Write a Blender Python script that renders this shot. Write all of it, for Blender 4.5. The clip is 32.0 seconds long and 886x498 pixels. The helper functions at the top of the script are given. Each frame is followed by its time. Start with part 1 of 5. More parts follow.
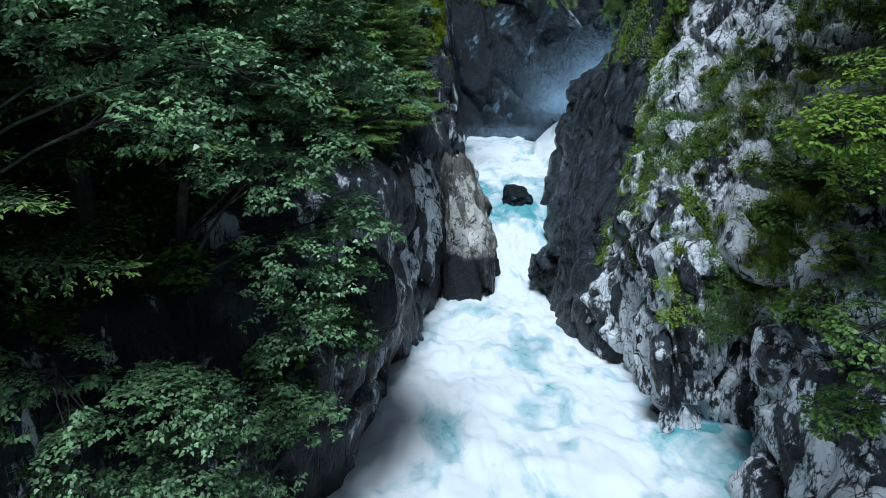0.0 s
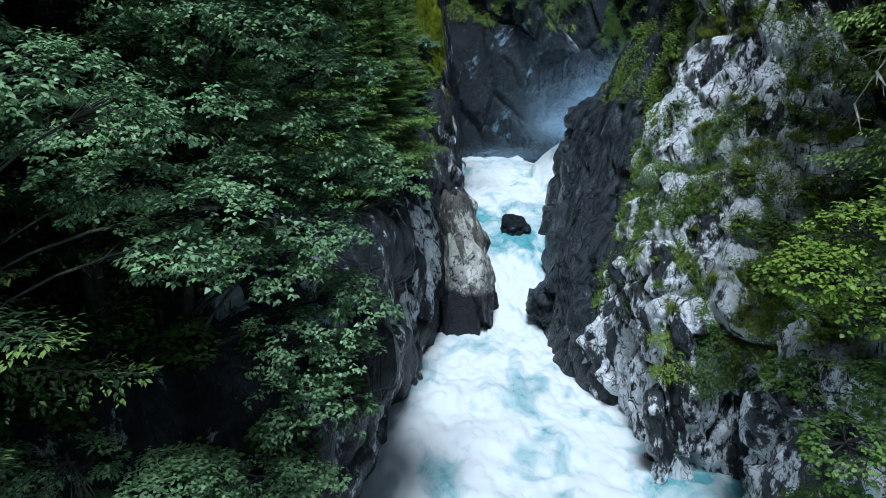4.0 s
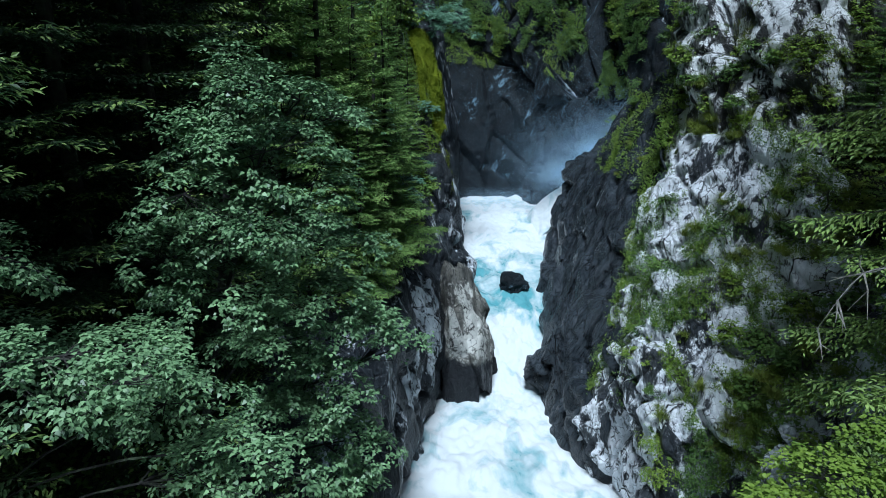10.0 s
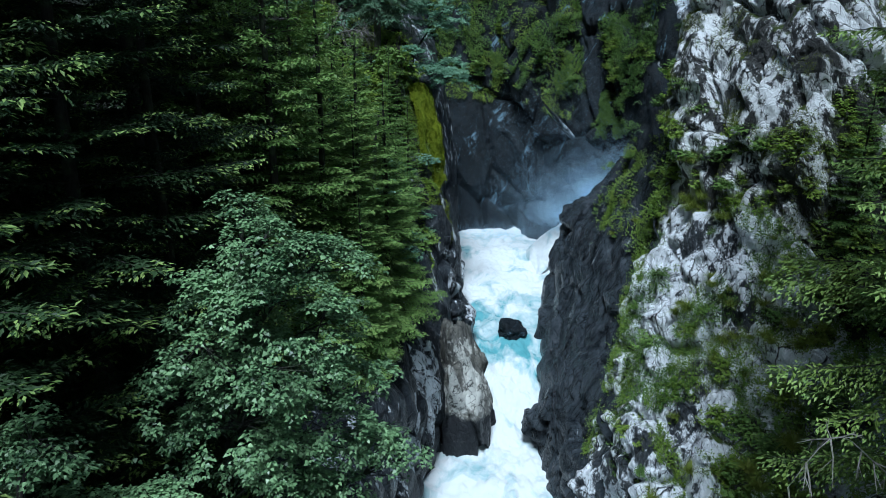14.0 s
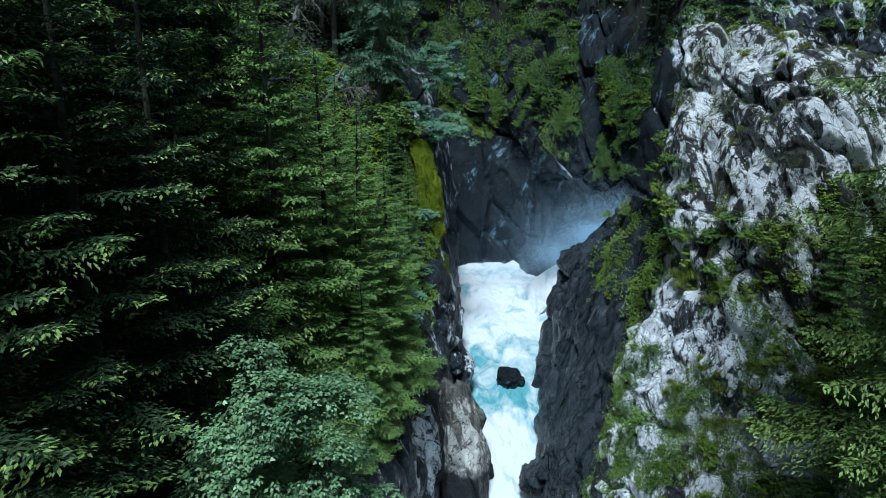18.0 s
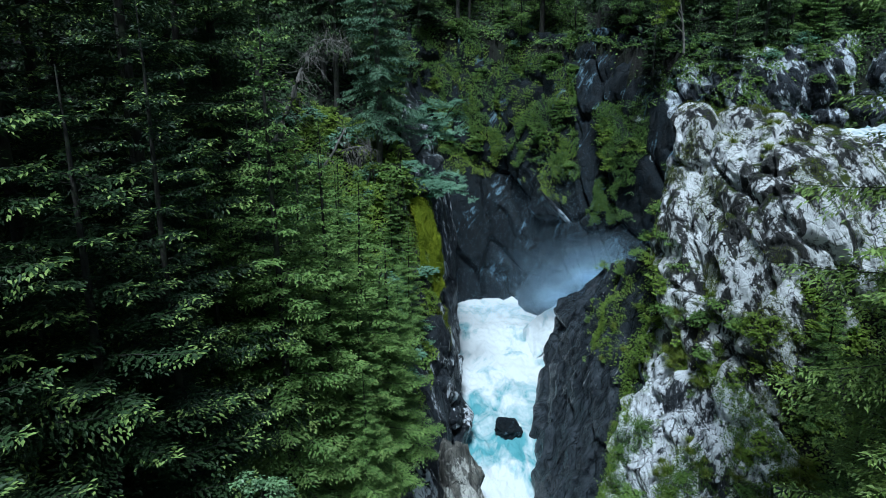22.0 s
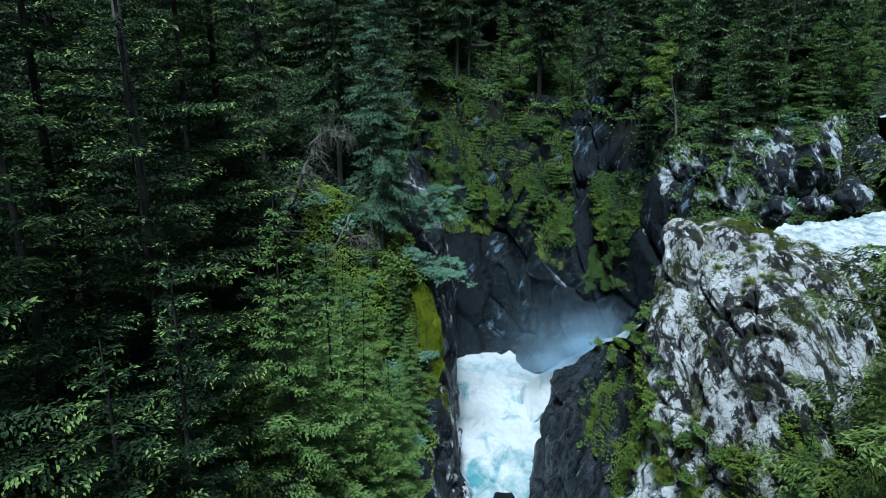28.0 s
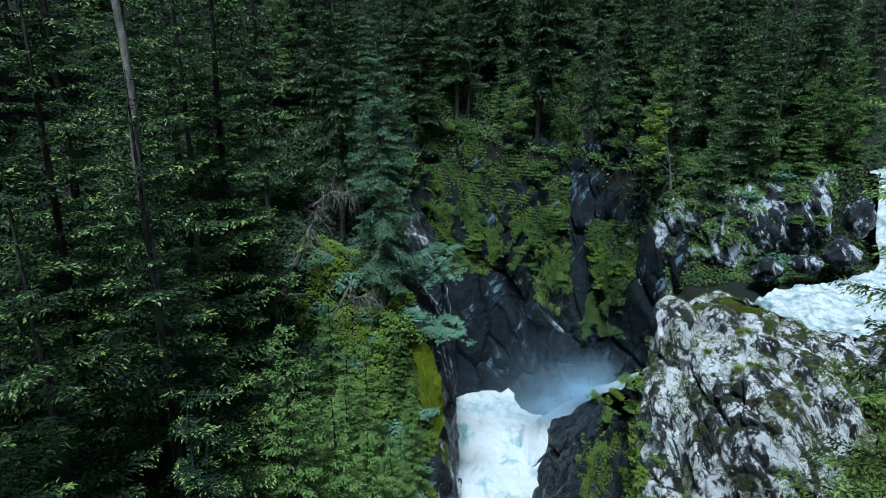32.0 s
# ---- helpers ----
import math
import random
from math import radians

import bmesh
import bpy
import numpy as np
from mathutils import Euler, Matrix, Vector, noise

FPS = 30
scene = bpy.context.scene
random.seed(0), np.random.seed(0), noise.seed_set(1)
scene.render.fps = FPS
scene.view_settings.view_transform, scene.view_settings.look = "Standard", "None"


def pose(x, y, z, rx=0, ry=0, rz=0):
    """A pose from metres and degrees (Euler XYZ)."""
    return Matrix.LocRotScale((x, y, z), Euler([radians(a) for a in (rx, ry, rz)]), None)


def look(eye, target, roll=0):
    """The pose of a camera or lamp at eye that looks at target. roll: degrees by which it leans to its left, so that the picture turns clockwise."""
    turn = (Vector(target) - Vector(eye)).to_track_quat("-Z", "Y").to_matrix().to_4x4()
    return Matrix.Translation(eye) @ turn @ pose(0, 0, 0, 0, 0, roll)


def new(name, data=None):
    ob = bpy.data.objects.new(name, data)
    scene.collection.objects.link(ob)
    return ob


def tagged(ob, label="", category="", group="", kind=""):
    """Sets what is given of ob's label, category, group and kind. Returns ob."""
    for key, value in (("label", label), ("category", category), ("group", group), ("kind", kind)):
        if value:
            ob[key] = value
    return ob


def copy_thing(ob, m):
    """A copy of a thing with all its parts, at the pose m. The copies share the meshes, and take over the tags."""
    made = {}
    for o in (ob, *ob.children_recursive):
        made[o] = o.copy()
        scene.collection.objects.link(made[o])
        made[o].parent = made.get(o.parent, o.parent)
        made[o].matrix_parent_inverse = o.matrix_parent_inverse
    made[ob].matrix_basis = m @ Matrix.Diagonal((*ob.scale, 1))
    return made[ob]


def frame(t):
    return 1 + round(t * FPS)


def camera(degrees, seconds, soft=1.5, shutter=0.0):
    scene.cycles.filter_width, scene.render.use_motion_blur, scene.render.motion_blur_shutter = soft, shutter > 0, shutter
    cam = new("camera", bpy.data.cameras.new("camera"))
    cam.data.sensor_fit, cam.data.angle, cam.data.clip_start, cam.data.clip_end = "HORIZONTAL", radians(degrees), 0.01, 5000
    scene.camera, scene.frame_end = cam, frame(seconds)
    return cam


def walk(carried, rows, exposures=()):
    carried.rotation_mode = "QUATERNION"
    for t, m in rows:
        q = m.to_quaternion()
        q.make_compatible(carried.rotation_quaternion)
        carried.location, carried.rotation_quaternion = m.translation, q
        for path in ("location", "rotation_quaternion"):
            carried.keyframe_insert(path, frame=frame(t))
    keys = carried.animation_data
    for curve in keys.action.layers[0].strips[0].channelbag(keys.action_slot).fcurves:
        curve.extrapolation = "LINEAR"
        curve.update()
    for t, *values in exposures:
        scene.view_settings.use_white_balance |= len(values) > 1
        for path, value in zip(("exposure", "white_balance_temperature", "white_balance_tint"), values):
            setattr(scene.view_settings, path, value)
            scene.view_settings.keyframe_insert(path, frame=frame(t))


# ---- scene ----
cam = camera(71.5, 32.0, 0.7)
METRES, EYE, TILT, LEAN, TURN = 24.0, 10.0, -15.26, 0.0, 0.0
ROWS = [
    (0.0, 0.0000, 0.0000, 0.0000, 0.000, 0.000, -0.000),
    (0.5, 0.0001, -0.0024, 0.0087, -0.000, -0.000, -0.010),
    (1.0, 0.0003, -0.0048, 0.0167, -0.000, -0.008, -0.010),
    (1.5, 0.0006, -0.0072, 0.0252, -0.000, -0.008, -0.020),
    (2.0, 0.0010, -0.0094, 0.0338, -0.000, -0.008, -0.040),
    (2.5, 0.0013, -0.0117, 0.0420, -0.000, -0.016, -0.050),
    (3.0, 0.0016, -0.0140, 0.0510, -0.000, -0.016, -0.050),
    (3.5, 0.0017, -0.0163, 0.0597, -0.000, -0.023, -0.050),
    (5.5, 0.0019, -0.0265, 0.0989, -0.008, -0.008, 0.000),
    (6.0, 0.0018, -0.0293, 0.1089, -0.016, -0.016, 0.010),
    (6.5, 0.0018, -0.0324, 0.1199, -0.016, -0.023, -0.000),
    (7.0, 0.0015, -0.0353, 0.1313, -0.023, -0.031, -0.030),
    (7.5, 0.0014, -0.0383, 0.1421, -0.016, -0.023, -0.030),
    (8.0, 0.0012, -0.0413, 0.1539, -0.016, -0.023, -0.040),
    (8.5, 0.0012, -0.0446, 0.1663, -0.016, -0.023, -0.030),
    (9.0, 0.0009, -0.0483, 0.1798, -0.023, -0.016, -0.040),
    (9.5, 0.0011, -0.0521, 0.1934, -0.000, -0.008, -0.030),
    (10.0, 0.0008, -0.0557, 0.2066, -0.008, -0.000, -0.020),
    (10.5, 0.0005, -0.0596, 0.2211, -0.016, -0.008, -0.050),
    (11.0, 0.0005, -0.0636, 0.2348, -0.000, -0.000, -0.050),
    (11.5, 0.0005, -0.0679, 0.2494, 0.008, 0.023, -0.030),
    (12.0, 0.0008, -0.0723, 0.2635, 0.023, 0.047, -0.010),
    (12.5, 0.0010, -0.0764, 0.2771, 0.023, 0.047, 0.010),
    (13.0, 0.0017, -0.0808, 0.2922, 0.047, 0.047, -0.010),
    (13.5, 0.0019, -0.0846, 0.3066, 0.039, 0.062, 0.010),
    (14.0, 0.0020, -0.0887, 0.3230, 0.023, 0.047, -0.010),
    (14.5, 0.0023, -0.0931, 0.3391, 0.031, 0.055, 0.000),
    (16.5, 0.0036, -0.1100, 0.4025, 0.078, 0.008, 0.010),
    (17.0, 0.0037, -0.1143, 0.4193, 0.078, 0.016, 0.020),
    (17.5, 0.0038, -0.1184, 0.4350, 0.070, 0.023, 0.010),
    (18.0, 0.0043, -0.1231, 0.4520, 0.070, 0.016, 0.010),
    (18.5, 0.0044, -0.1273, 0.4680, 0.070, 0.008, 0.000),
    (19.0, 0.0048, -0.1319, 0.4854, 0.078, 0.023, 0.020),
    (19.5, 0.0050, -0.1368, 0.5029, 0.086, 0.023, 0.010),
    (20.0, 0.0055, -0.1411, 0.5192, 0.101, 0.031, 0.010),
    (20.5, 0.0053, -0.1460, 0.5367, 0.086, 0.047, 0.010),
    (21.0, 0.0060, -0.1507, 0.5532, 0.101, 0.062, -0.010),
    (21.5, 0.0060, -0.1559, 0.5716, 0.093, 0.055, -0.020),
    (22.0, 0.0063, -0.1613, 0.5898, 0.101, 0.070, -0.030),
    (22.5, 0.0064, -0.1654, 0.6071, 0.101, 0.055, -0.020),
    (23.0, 0.0062, -0.1703, 0.6263, 0.093, 0.031, -0.050),
    (23.5, 0.0061, -0.1751, 0.6443, 0.078, 0.016, -0.050),
    (24.0, 0.0064, -0.1800, 0.6625, 0.086, 0.008, -0.040),
    (24.5, 0.0060, -0.1853, 0.6821, 0.078, 0.000, -0.060),
    (25.0, 0.0056, -0.1902, 0.7003, 0.062, -0.000, -0.060),
    (25.5, 0.0052, -0.1953, 0.7199, 0.047, -0.023, -0.080),
    (27.5, 0.0055, -0.2169, 0.7938, 0.055, -0.008, -0.090),
    (28.0, 0.0046, -0.2223, 0.8141, 0.039, -0.023, -0.080),
    (28.5, 0.0043, -0.2277, 0.8339, 0.031, -0.023, -0.080),
    (29.0, 0.0040, -0.2334, 0.8554, 0.023, -0.047, -0.090),
    (29.5, 0.0038, -0.2392, 0.8766, 0.023, -0.055, -0.090),
    (30.0, 0.0039, -0.2449, 0.8960, 0.031, -0.055, -0.080),
    (30.5, 0.0043, -0.2506, 0.9165, 0.047, -0.055, -0.070),
    (31.0, 0.0036, -0.2553, 0.9362, 0.023, -0.078, -0.080),
    (31.5, 0.0034, -0.2607, 0.9572, 0.023, -0.086, -0.090),
    (32.0, 0.0034, -0.2663, 0.9780, 0.016, -0.086, -0.090),
]
walk(cam, [(t, pose(0, 0, EYE, TILT, LEAN, TURN) @ pose(METRES * x, METRES * y, METRES * z, 90 + pitch, roll, yaw)) for t, x, y, z, yaw, pitch, roll in ROWS],
     [(0, -0.12, 5250, 3), (14, -0.06, 5120, 0), (32, -0.18, 5120, -3)])

# ---- world and light ----
SUN_EL, SUN_ROT = radians(66), radians(192)
world = bpy.data.worlds.new("world")
scene.world = world
world.use_nodes = True
wn = world.node_tree
sky = wn.nodes.new("ShaderNodeTexSky")
sky.sky_type, sky.sun_disc = "NISHITA", False
sky.sun_elevation, sky.sun_rotation = SUN_EL, SUN_ROT
sky.air_density, sky.dust_density, sky.ozone_density = 1.0, 3.0, 1.0
wn.nodes["Background"].inputs["Strength"].default_value = 0.05
wn.links.new(sky.outputs["Color"], wn.nodes["Background"].inputs["Color"])
sun = new("sun", bpy.data.lights.new("sun", "SUN"))
sun.data.energy, sun.data.angle, sun.data.color = 4.6, radians(14), (1.0, 0.97, 0.94)
sun.matrix_world = look((0, 0, 0), (-math.sin(SUN_ROT) * math.cos(SUN_EL), -math.cos(SUN_ROT) * math.cos(SUN_EL), -math.sin(SUN_EL)))


# ---- number helpers ----
def hash3(i, j, k, seed):
    n = (i.astype(np.int64) * 374761393 + j.astype(np.int64) * 668265263 + k.astype(np.int64) * 2147483647 + seed * 1274126177) & 0xFFFFFFFF
    n = ((n ^ (n >> 13)) * 1274126177) & 0xFFFFFFFF
    n = ((n ^ (n >> 16)) * 2246822519) & 0xFFFFFFFF
    n = n ^ (n >> 15)
    return (n & 0xFFFFFF) / float(0xFFFFFF)


def vnoise(p, seed=0):
    """Smooth value noise, -1 to 1."""
    f = np.floor(p)
    w = p - f
    w = w * w * (3 - 2 * w)
    i, j, k = f[:, 0].astype(int), f[:, 1].astype(int), f[:, 2].astype(int)
    r = 0
    for a in (0, 1):
        wa = w[:, 0] if a else 1 - w[:, 0]
        for b in (0, 1):
            wb = w[:, 1] if b else 1 - w[:, 1]
            for c in (0, 1):
                wc = w[:, 2] if c else 1 - w[:, 2]
                r = r + wa * wb * wc * hash3(i + a, j + b, k + c, seed)
    return r * 2 - 1


def fbm(p, seed=0, octaves=4):
    r, a = 0, 1.0
    for o in range(octaves):
        r = r + a * vnoise(p * (2.03 ** o) + o * 17.3, seed + o)
        a *= 0.5
    return r


def facets(p, seed, tilt, joints=False):
    """Broken rock: every cell of a random honeycomb is a tilted plane of its own; also how near its joints are."""
    f = np.floor(p)
    best, second = np.full(len(p), 9e9), np.full(len(p), 9e9)
    out = np.zeros(len(p))
    for a in (-1, 0, 1):
        for b in (-1, 0, 1):
            for c in (-1, 0, 1):
                i, j, k = f[:, 0] + a, f[:, 1] + b, f[:, 2] + c
                dx = i + hash3(i, j, k, seed) - p[:, 0]
                dy = j + hash3(i, j, k, seed + 1) - p[:, 1]
                dz = k + hash3(i, j, k, seed + 2) - p[:, 2]
                d = dx * dx + dy * dy + dz * dz
                v = 0.5 * (hash3(i, j, k, seed + 3) * 2 - 1) + 1.5 * tilt * (dx * (hash3(i, j, k, seed + 4) - 0.5) + dy * (hash3(i, j, k, seed + 5) - 0.5) + dz * (hash3(i, j, k, seed + 6) - 0.5))
                m = d < best
                second = np.where(m, best, np.minimum(second, d))
                best[m] = d[m]
                out[m] = v[m]
    return (out, np.sqrt(second) - np.sqrt(best)) if joints else out


def spline(a, n, axis=0):
    """Catmull-Rom through the stations of a along an axis, at n places."""
    a = np.moveaxis(np.asarray(a, float), axis, 0)
    s = len(a)
    t = np.linspace(0, s - 1, n)
    i = np.clip(t.astype(int), 0, s - 2)
    w = (t - i).reshape((-1,) + (1,) * (a.ndim - 1))
    p0, p1, p2, p3 = a[np.clip(i - 1, 0, s - 1)], a[i], a[i + 1], a[np.clip(i + 2, 0, s - 1)]
    r = 0.5 * (2 * p1 + (p2 - p0) * w + (2 * p0 - 5 * p1 + 4 * p2 - p3) * w ** 2 + (3 * p1 - p0 - 3 * p2 + p3) * w ** 3)
    return np.moveaxis(r, 0, axis)


def unit(v):
    return v / np.maximum(np.linalg.norm(v, axis=-1, keepdims=True), 1e-9)


# ---- mesh helpers ----
def mesh_of(name, verts, faces, smooth=False):
    """A mesh from arrays; all faces have the same number of corners."""
    verts, faces = np.asarray(verts, np.float32), np.asarray(faces, np.int32)
    me = bpy.data.meshes.new(name)
    n, k = faces.shape
    me.vertices.add(len(verts))
    me.vertices.foreach_set("co", verts.ravel())
    me.loops.add(n * k)
    me.loops.foreach_set("vertex_index", faces.ravel())
    me.polygons.add(n)
    me.polygons.foreach_set("loop_start", np.arange(0, n * k, k, dtype=np.int32))
    me.polygons.foreach_set("use_smooth", np.full(n, smooth))
    me.update(calc_edges=True)
    return me


def part(name, me, material, parent=None, label=""):
    ob = new(name, me)
    if not me.materials:
        me.materials.append(material)
    ob.parent = parent
    if label:
        tagged(ob, label)
    return ob


def empty(name, label, category, group="", kind=""):
    return tagged(new(name), label, category, group, kind)


def grid_faces(nu, nv):
    i = np.arange(nu * nv).reshape(nu, nv)
    return np.stack([i[:-1, :-1], i[1:, :-1], i[1:, 1:], i[:-1, 1:]], -1).reshape(-1, 4)


def grid_normals(g):
    return unit(np.cross(np.gradient(g, axis=0), np.gradient(g, axis=1)))


SHEETS = {}


def rock_sheet(name, stations, nu, nv, material, label, big=0.5, small=0.16, fine=0.05, size=2.2, seed=1, flip=1, kind="structure", ledge=0.0, period=1.2, bed=(0.4, 0.1, 0.9), smooth=False, cleft=0.0, warp=0.16):
    """A rock face lofted through stations (each a profile from foot to crest) and broken into blocks."""
    g = spline(spline(stations, nu, 0), nv, 1)
    n = grid_normals(g).reshape(-1, 3) * flip
    p = g.reshape(-1, 3)
    q = p + warp * np.stack([fbm(p * 0.35, seed + 50), fbm(p * 0.35, seed + 60), fbm(p * 0.35, seed + 70)], -1)
    lean = q @ np.array([[1, 0, 0.25], [0, 1, -0.2], [0.35, 0.1, 0.55]]).T
    block, joint = facets(lean / size, seed, 1.6, True)
    stone, gap = facets(lean / (size * 0.32), seed + 11, 1.8, True)
    d = big * (0.75 * block + 0.5 * fbm(p / (size * 1.6), seed + 5, 3)) + small * stone
    d -= cleft * (np.clip(1 - joint * size / 0.22, 0, 1) + 0.2 * np.clip(1 - gap * size * 0.32 / 0.10, 0, 1) * (fbm(p * 0.7, seed + 81, 2) > -0.1))
    d += fine * (facets(lean / (size * 0.11), seed + 21, 1.5) + fbm(p * 2.2, seed + 31, 3))
    if ledge:
        h = p @ unit(np.array(bed)) / period + (0.1 + warp) * fbm(p * 0.4, seed + 41, 3)
        k = np.floor(h)
        w = h - k
        d += ledge * (0.5 + hash3(k, k, k, seed)) * (np.where(w < 0.82, (w / 0.82) ** 1.4, (1 - w) / 0.18) - 0.4)
    d = d.reshape(nu, nv)
    for k in range(1):
        d = np.pad(d, 1, mode="edge")
        d = (d[:-2] + 2 * d[1:-1] + d[2:]) / 4
        d = (d[:, :-2] + 2 * d[:, 1:-1] + d[:, 2:]) / 4
    d = d.ravel()
    p = p + n * d[:, None]
    SHEETS[name] = (p.reshape(nu, nv, 3), grid_normals(p.reshape(nu, nv, 3)) * flip)
    ob = new(name, mesh_of(name, p, grid_faces(nu, nv)[:, ::flip], smooth))
    ob.data.materials.append(material)
    return tagged(ob, label, "cliff", kind=kind)


# ---- materials ----
def node_mat(name):
    m = bpy.data.materials.new(name)
    m.use_nodes = True
    t = m.node_tree
    b = t.nodes["Principled BSDF"]
    return m, t, b


def add_node(t, kind, **inputs):
    n = t.nodes.new(kind)
    for k, v in inputs.items():
        s = n.inputs[k.replace("_", " ")]
        if isinstance(v, bpy.types.NodeSocket):
            t.links.new(v, s)
        else:
            s.default_value = v
    return n


def coords(t, scale=(1, 1, 1), turn=(0, 0, 0)):
    c = t.nodes.new("ShaderNodeTexCoord")
    v = c.outputs["Object"]
    if any(turn):
        v = add_node(t, "ShaderNodeMapping", Vector=v, Rotation=turn).outputs["Vector"]
    return add_node(t, "ShaderNodeMapping", Vector=v, Scale=scale).outputs["Vector"]


def tex_noise(t, vec, scale, detail=6.0, rough=0.6, distort=0.0):
    return add_node(t, "ShaderNodeTexNoise", Vector=vec, Scale=scale, Detail=detail, Roughness=rough, Distortion=distort).outputs["Fac"]


def ramp(t, fac, *stops):
    r = t.nodes.new("ShaderNodeValToRGB")
    t.links.new(fac, r.inputs["Fac"])
    e = r.color_ramp.elements
    while len(e) < len(stops):
        e.new(0.5)
    for s, (pos, col) in zip(e, stops):
        s.position, s.color = pos, (*col, 1) if len(col) == 3 else col
    return r.outputs["Color"]


def math_node(t, op, a, b=0.0):
    n = t.nodes.new("ShaderNodeMath")
    n.operation = op
    for s, v in zip(n.inputs, (a, b)):
        if isinstance(v, bpy.types.NodeSocket):
            t.links.new(v, s)
        else:
            s.default_value = v
    return n.outputs[0]


def mix_col(t, fac, a, b, blend="MIX"):
    n = t.nodes.new("ShaderNodeMix")
    n.data_type, n.blend_type = "RGBA", blend
    for s, v in ((n.inputs["Factor"], fac), (n.inputs[6], a), (n.inputs[7], b)):
        if isinstance(v, bpy.types.NodeSocket):
            t.links.new(v, s)
        else:
            s.default_value = (*v, 1) if isinstance(v, tuple) and len(v) == 3 else v
    return n.outputs[2]


GREY0, GREY1 = (0, 0, 0), (1, 1, 1)


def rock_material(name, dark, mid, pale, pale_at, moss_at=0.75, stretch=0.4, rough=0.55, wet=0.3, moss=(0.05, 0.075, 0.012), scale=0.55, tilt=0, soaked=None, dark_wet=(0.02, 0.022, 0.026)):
    m, t, b = node_mat(name)
    v = coords(t)
    vs = coords(t, (1, 1, stretch), (0, radians(tilt), 0))
    broad = tex_noise(t, vs, scale, 12, 0.66, 0.15)
    fleck = tex_noise(t, vs, 3.2, 10, 0.76, 0.1)
    grain = tex_noise(t, v, 22, 5, 0.7)
    base = mix_col(t, ramp(t, tex_noise(t, vs, 1.6, 8, 0.65, 0.5), (0.35, GREY0), (0.68, GREY1)), dark, mid)
    base = mix_col(t, math_node(t, "MULTIPLY", grain, 0.5), base, tuple(c * 0.35 for c in dark))
    flake = add_node(t, "ShaderNodeTexVoronoi", Vector=vs, Scale=1.1)
    mask = math_node(t, "ADD", math_node(t, "MULTIPLY", broad, 0.50), math_node(t, "MULTIPLY", fleck, 0.42))
    mask = math_node(t, "ADD", mask, math_node(t, "MULTIPLY", add_node(t, "ShaderNodeSeparateXYZ", Vector=flake.outputs["Color"]).outputs["X"], 0.08))
    pm = ramp(t, mask, (pale_at - 0.008, GREY0), (pale_at + 0.022, GREY1))
    pale_c = mix_col(t, ramp(t, grain, (0.3, GREY0), (0.7, GREY1)), tuple(c * 0.84 for c in pale), pale)
    col = mix_col(t, pm, base, pale_c)
    split = add_node(t, "ShaderNodeTexVoronoi", Scale=1.3)
    split.feature = "DISTANCE_TO_EDGE"
    warp = t.nodes.new("ShaderNodeMix")
    warp.data_type, warp.blend_type = "RGBA", "LINEAR_LIGHT"
    warp.inputs["Factor"].default_value = 0.35
    t.links.new(vs, warp.inputs[6])
    t.links.new(add_node(t, "ShaderNodeTexNoise", Vector=vs, Scale=1.4, Detail=5.0).outputs["Color"], warp.inputs[7])
    t.links.new(warp.outputs[2], split.inputs["Vector"])
    seam = math_node(t, "MULTIPLY", ramp(t, split.outputs["Distance"], (0.012, GREY1), (0.045, GREY0)), ramp(t, tex_noise(t, v, 1.1, 4), (0.50, GREY0), (0.60, GREY1)))
    col = mix_col(t, seam, col, tuple(c * 0.4 for c in dark))
    hair = add_node(t, "ShaderNodeTexVoronoi", Vector=warp.outputs[2], Scale=4.2)
    hair.feature = "DISTANCE_TO_EDGE"
    col = mix_col(t, math_node(t, "MULTIPLY", ramp(t, hair.outputs["Distance"], (0.01, GREY1), (0.06, GREY0)), ramp(t, tex_noise(t, v, 2.3, 5), (0.46, GREY0), (0.56, GREY1))), col, tuple(c * 0.4 for c in dark))
    geo = t.nodes.new("ShaderNodeNewGeometry")
    up = add_node(t, "ShaderNodeSeparateXYZ", Vector=geo.outputs["Normal"]).outputs["Z"]
    mossf = math_node(t, "ADD", tex_noise(t, v, 0.8, 8, 0.65, 0.4), math_node(t, "MULTIPLY", up, 0.16))
    mm = ramp(t, mossf, (moss_at - 0.02, GREY0), (moss_at + 0.05, GREY1))
    moss_c = mix_col(t, tex_noise(t, v, 9, 4), tuple(c * 0.5 for c in moss), tuple(c * 1.7 for c in moss))
    col = mix_col(t, mm, col, moss_c)
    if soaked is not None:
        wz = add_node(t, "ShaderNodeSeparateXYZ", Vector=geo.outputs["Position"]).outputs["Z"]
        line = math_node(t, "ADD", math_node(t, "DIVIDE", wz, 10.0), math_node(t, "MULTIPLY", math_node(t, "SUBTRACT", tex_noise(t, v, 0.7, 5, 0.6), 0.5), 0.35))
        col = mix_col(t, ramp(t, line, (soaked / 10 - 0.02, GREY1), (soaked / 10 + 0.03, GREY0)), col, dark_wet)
    t.links.new(col, b.inputs["Base Color"])
    r = mix_col(t, pm, (wet,) * 3, (rough + 0.3,) * 3)
    r = mix_col(t, mm, r, (0.95,) * 3)
    t.links.new(r, b.inputs["Roughness"])
    crack = add_node(t, "ShaderNodeTexVoronoi", Vector=vs, Scale=2.6)
    crack.feature = "DISTANCE_TO_EDGE"
    hgt = math_node(t, "ADD", math_node(t, "MULTIPLY", tex_noise(t, vs, 7, 9, 0.7), 1.0), math_node(t, "MULTIPLY", grain, 0.35))
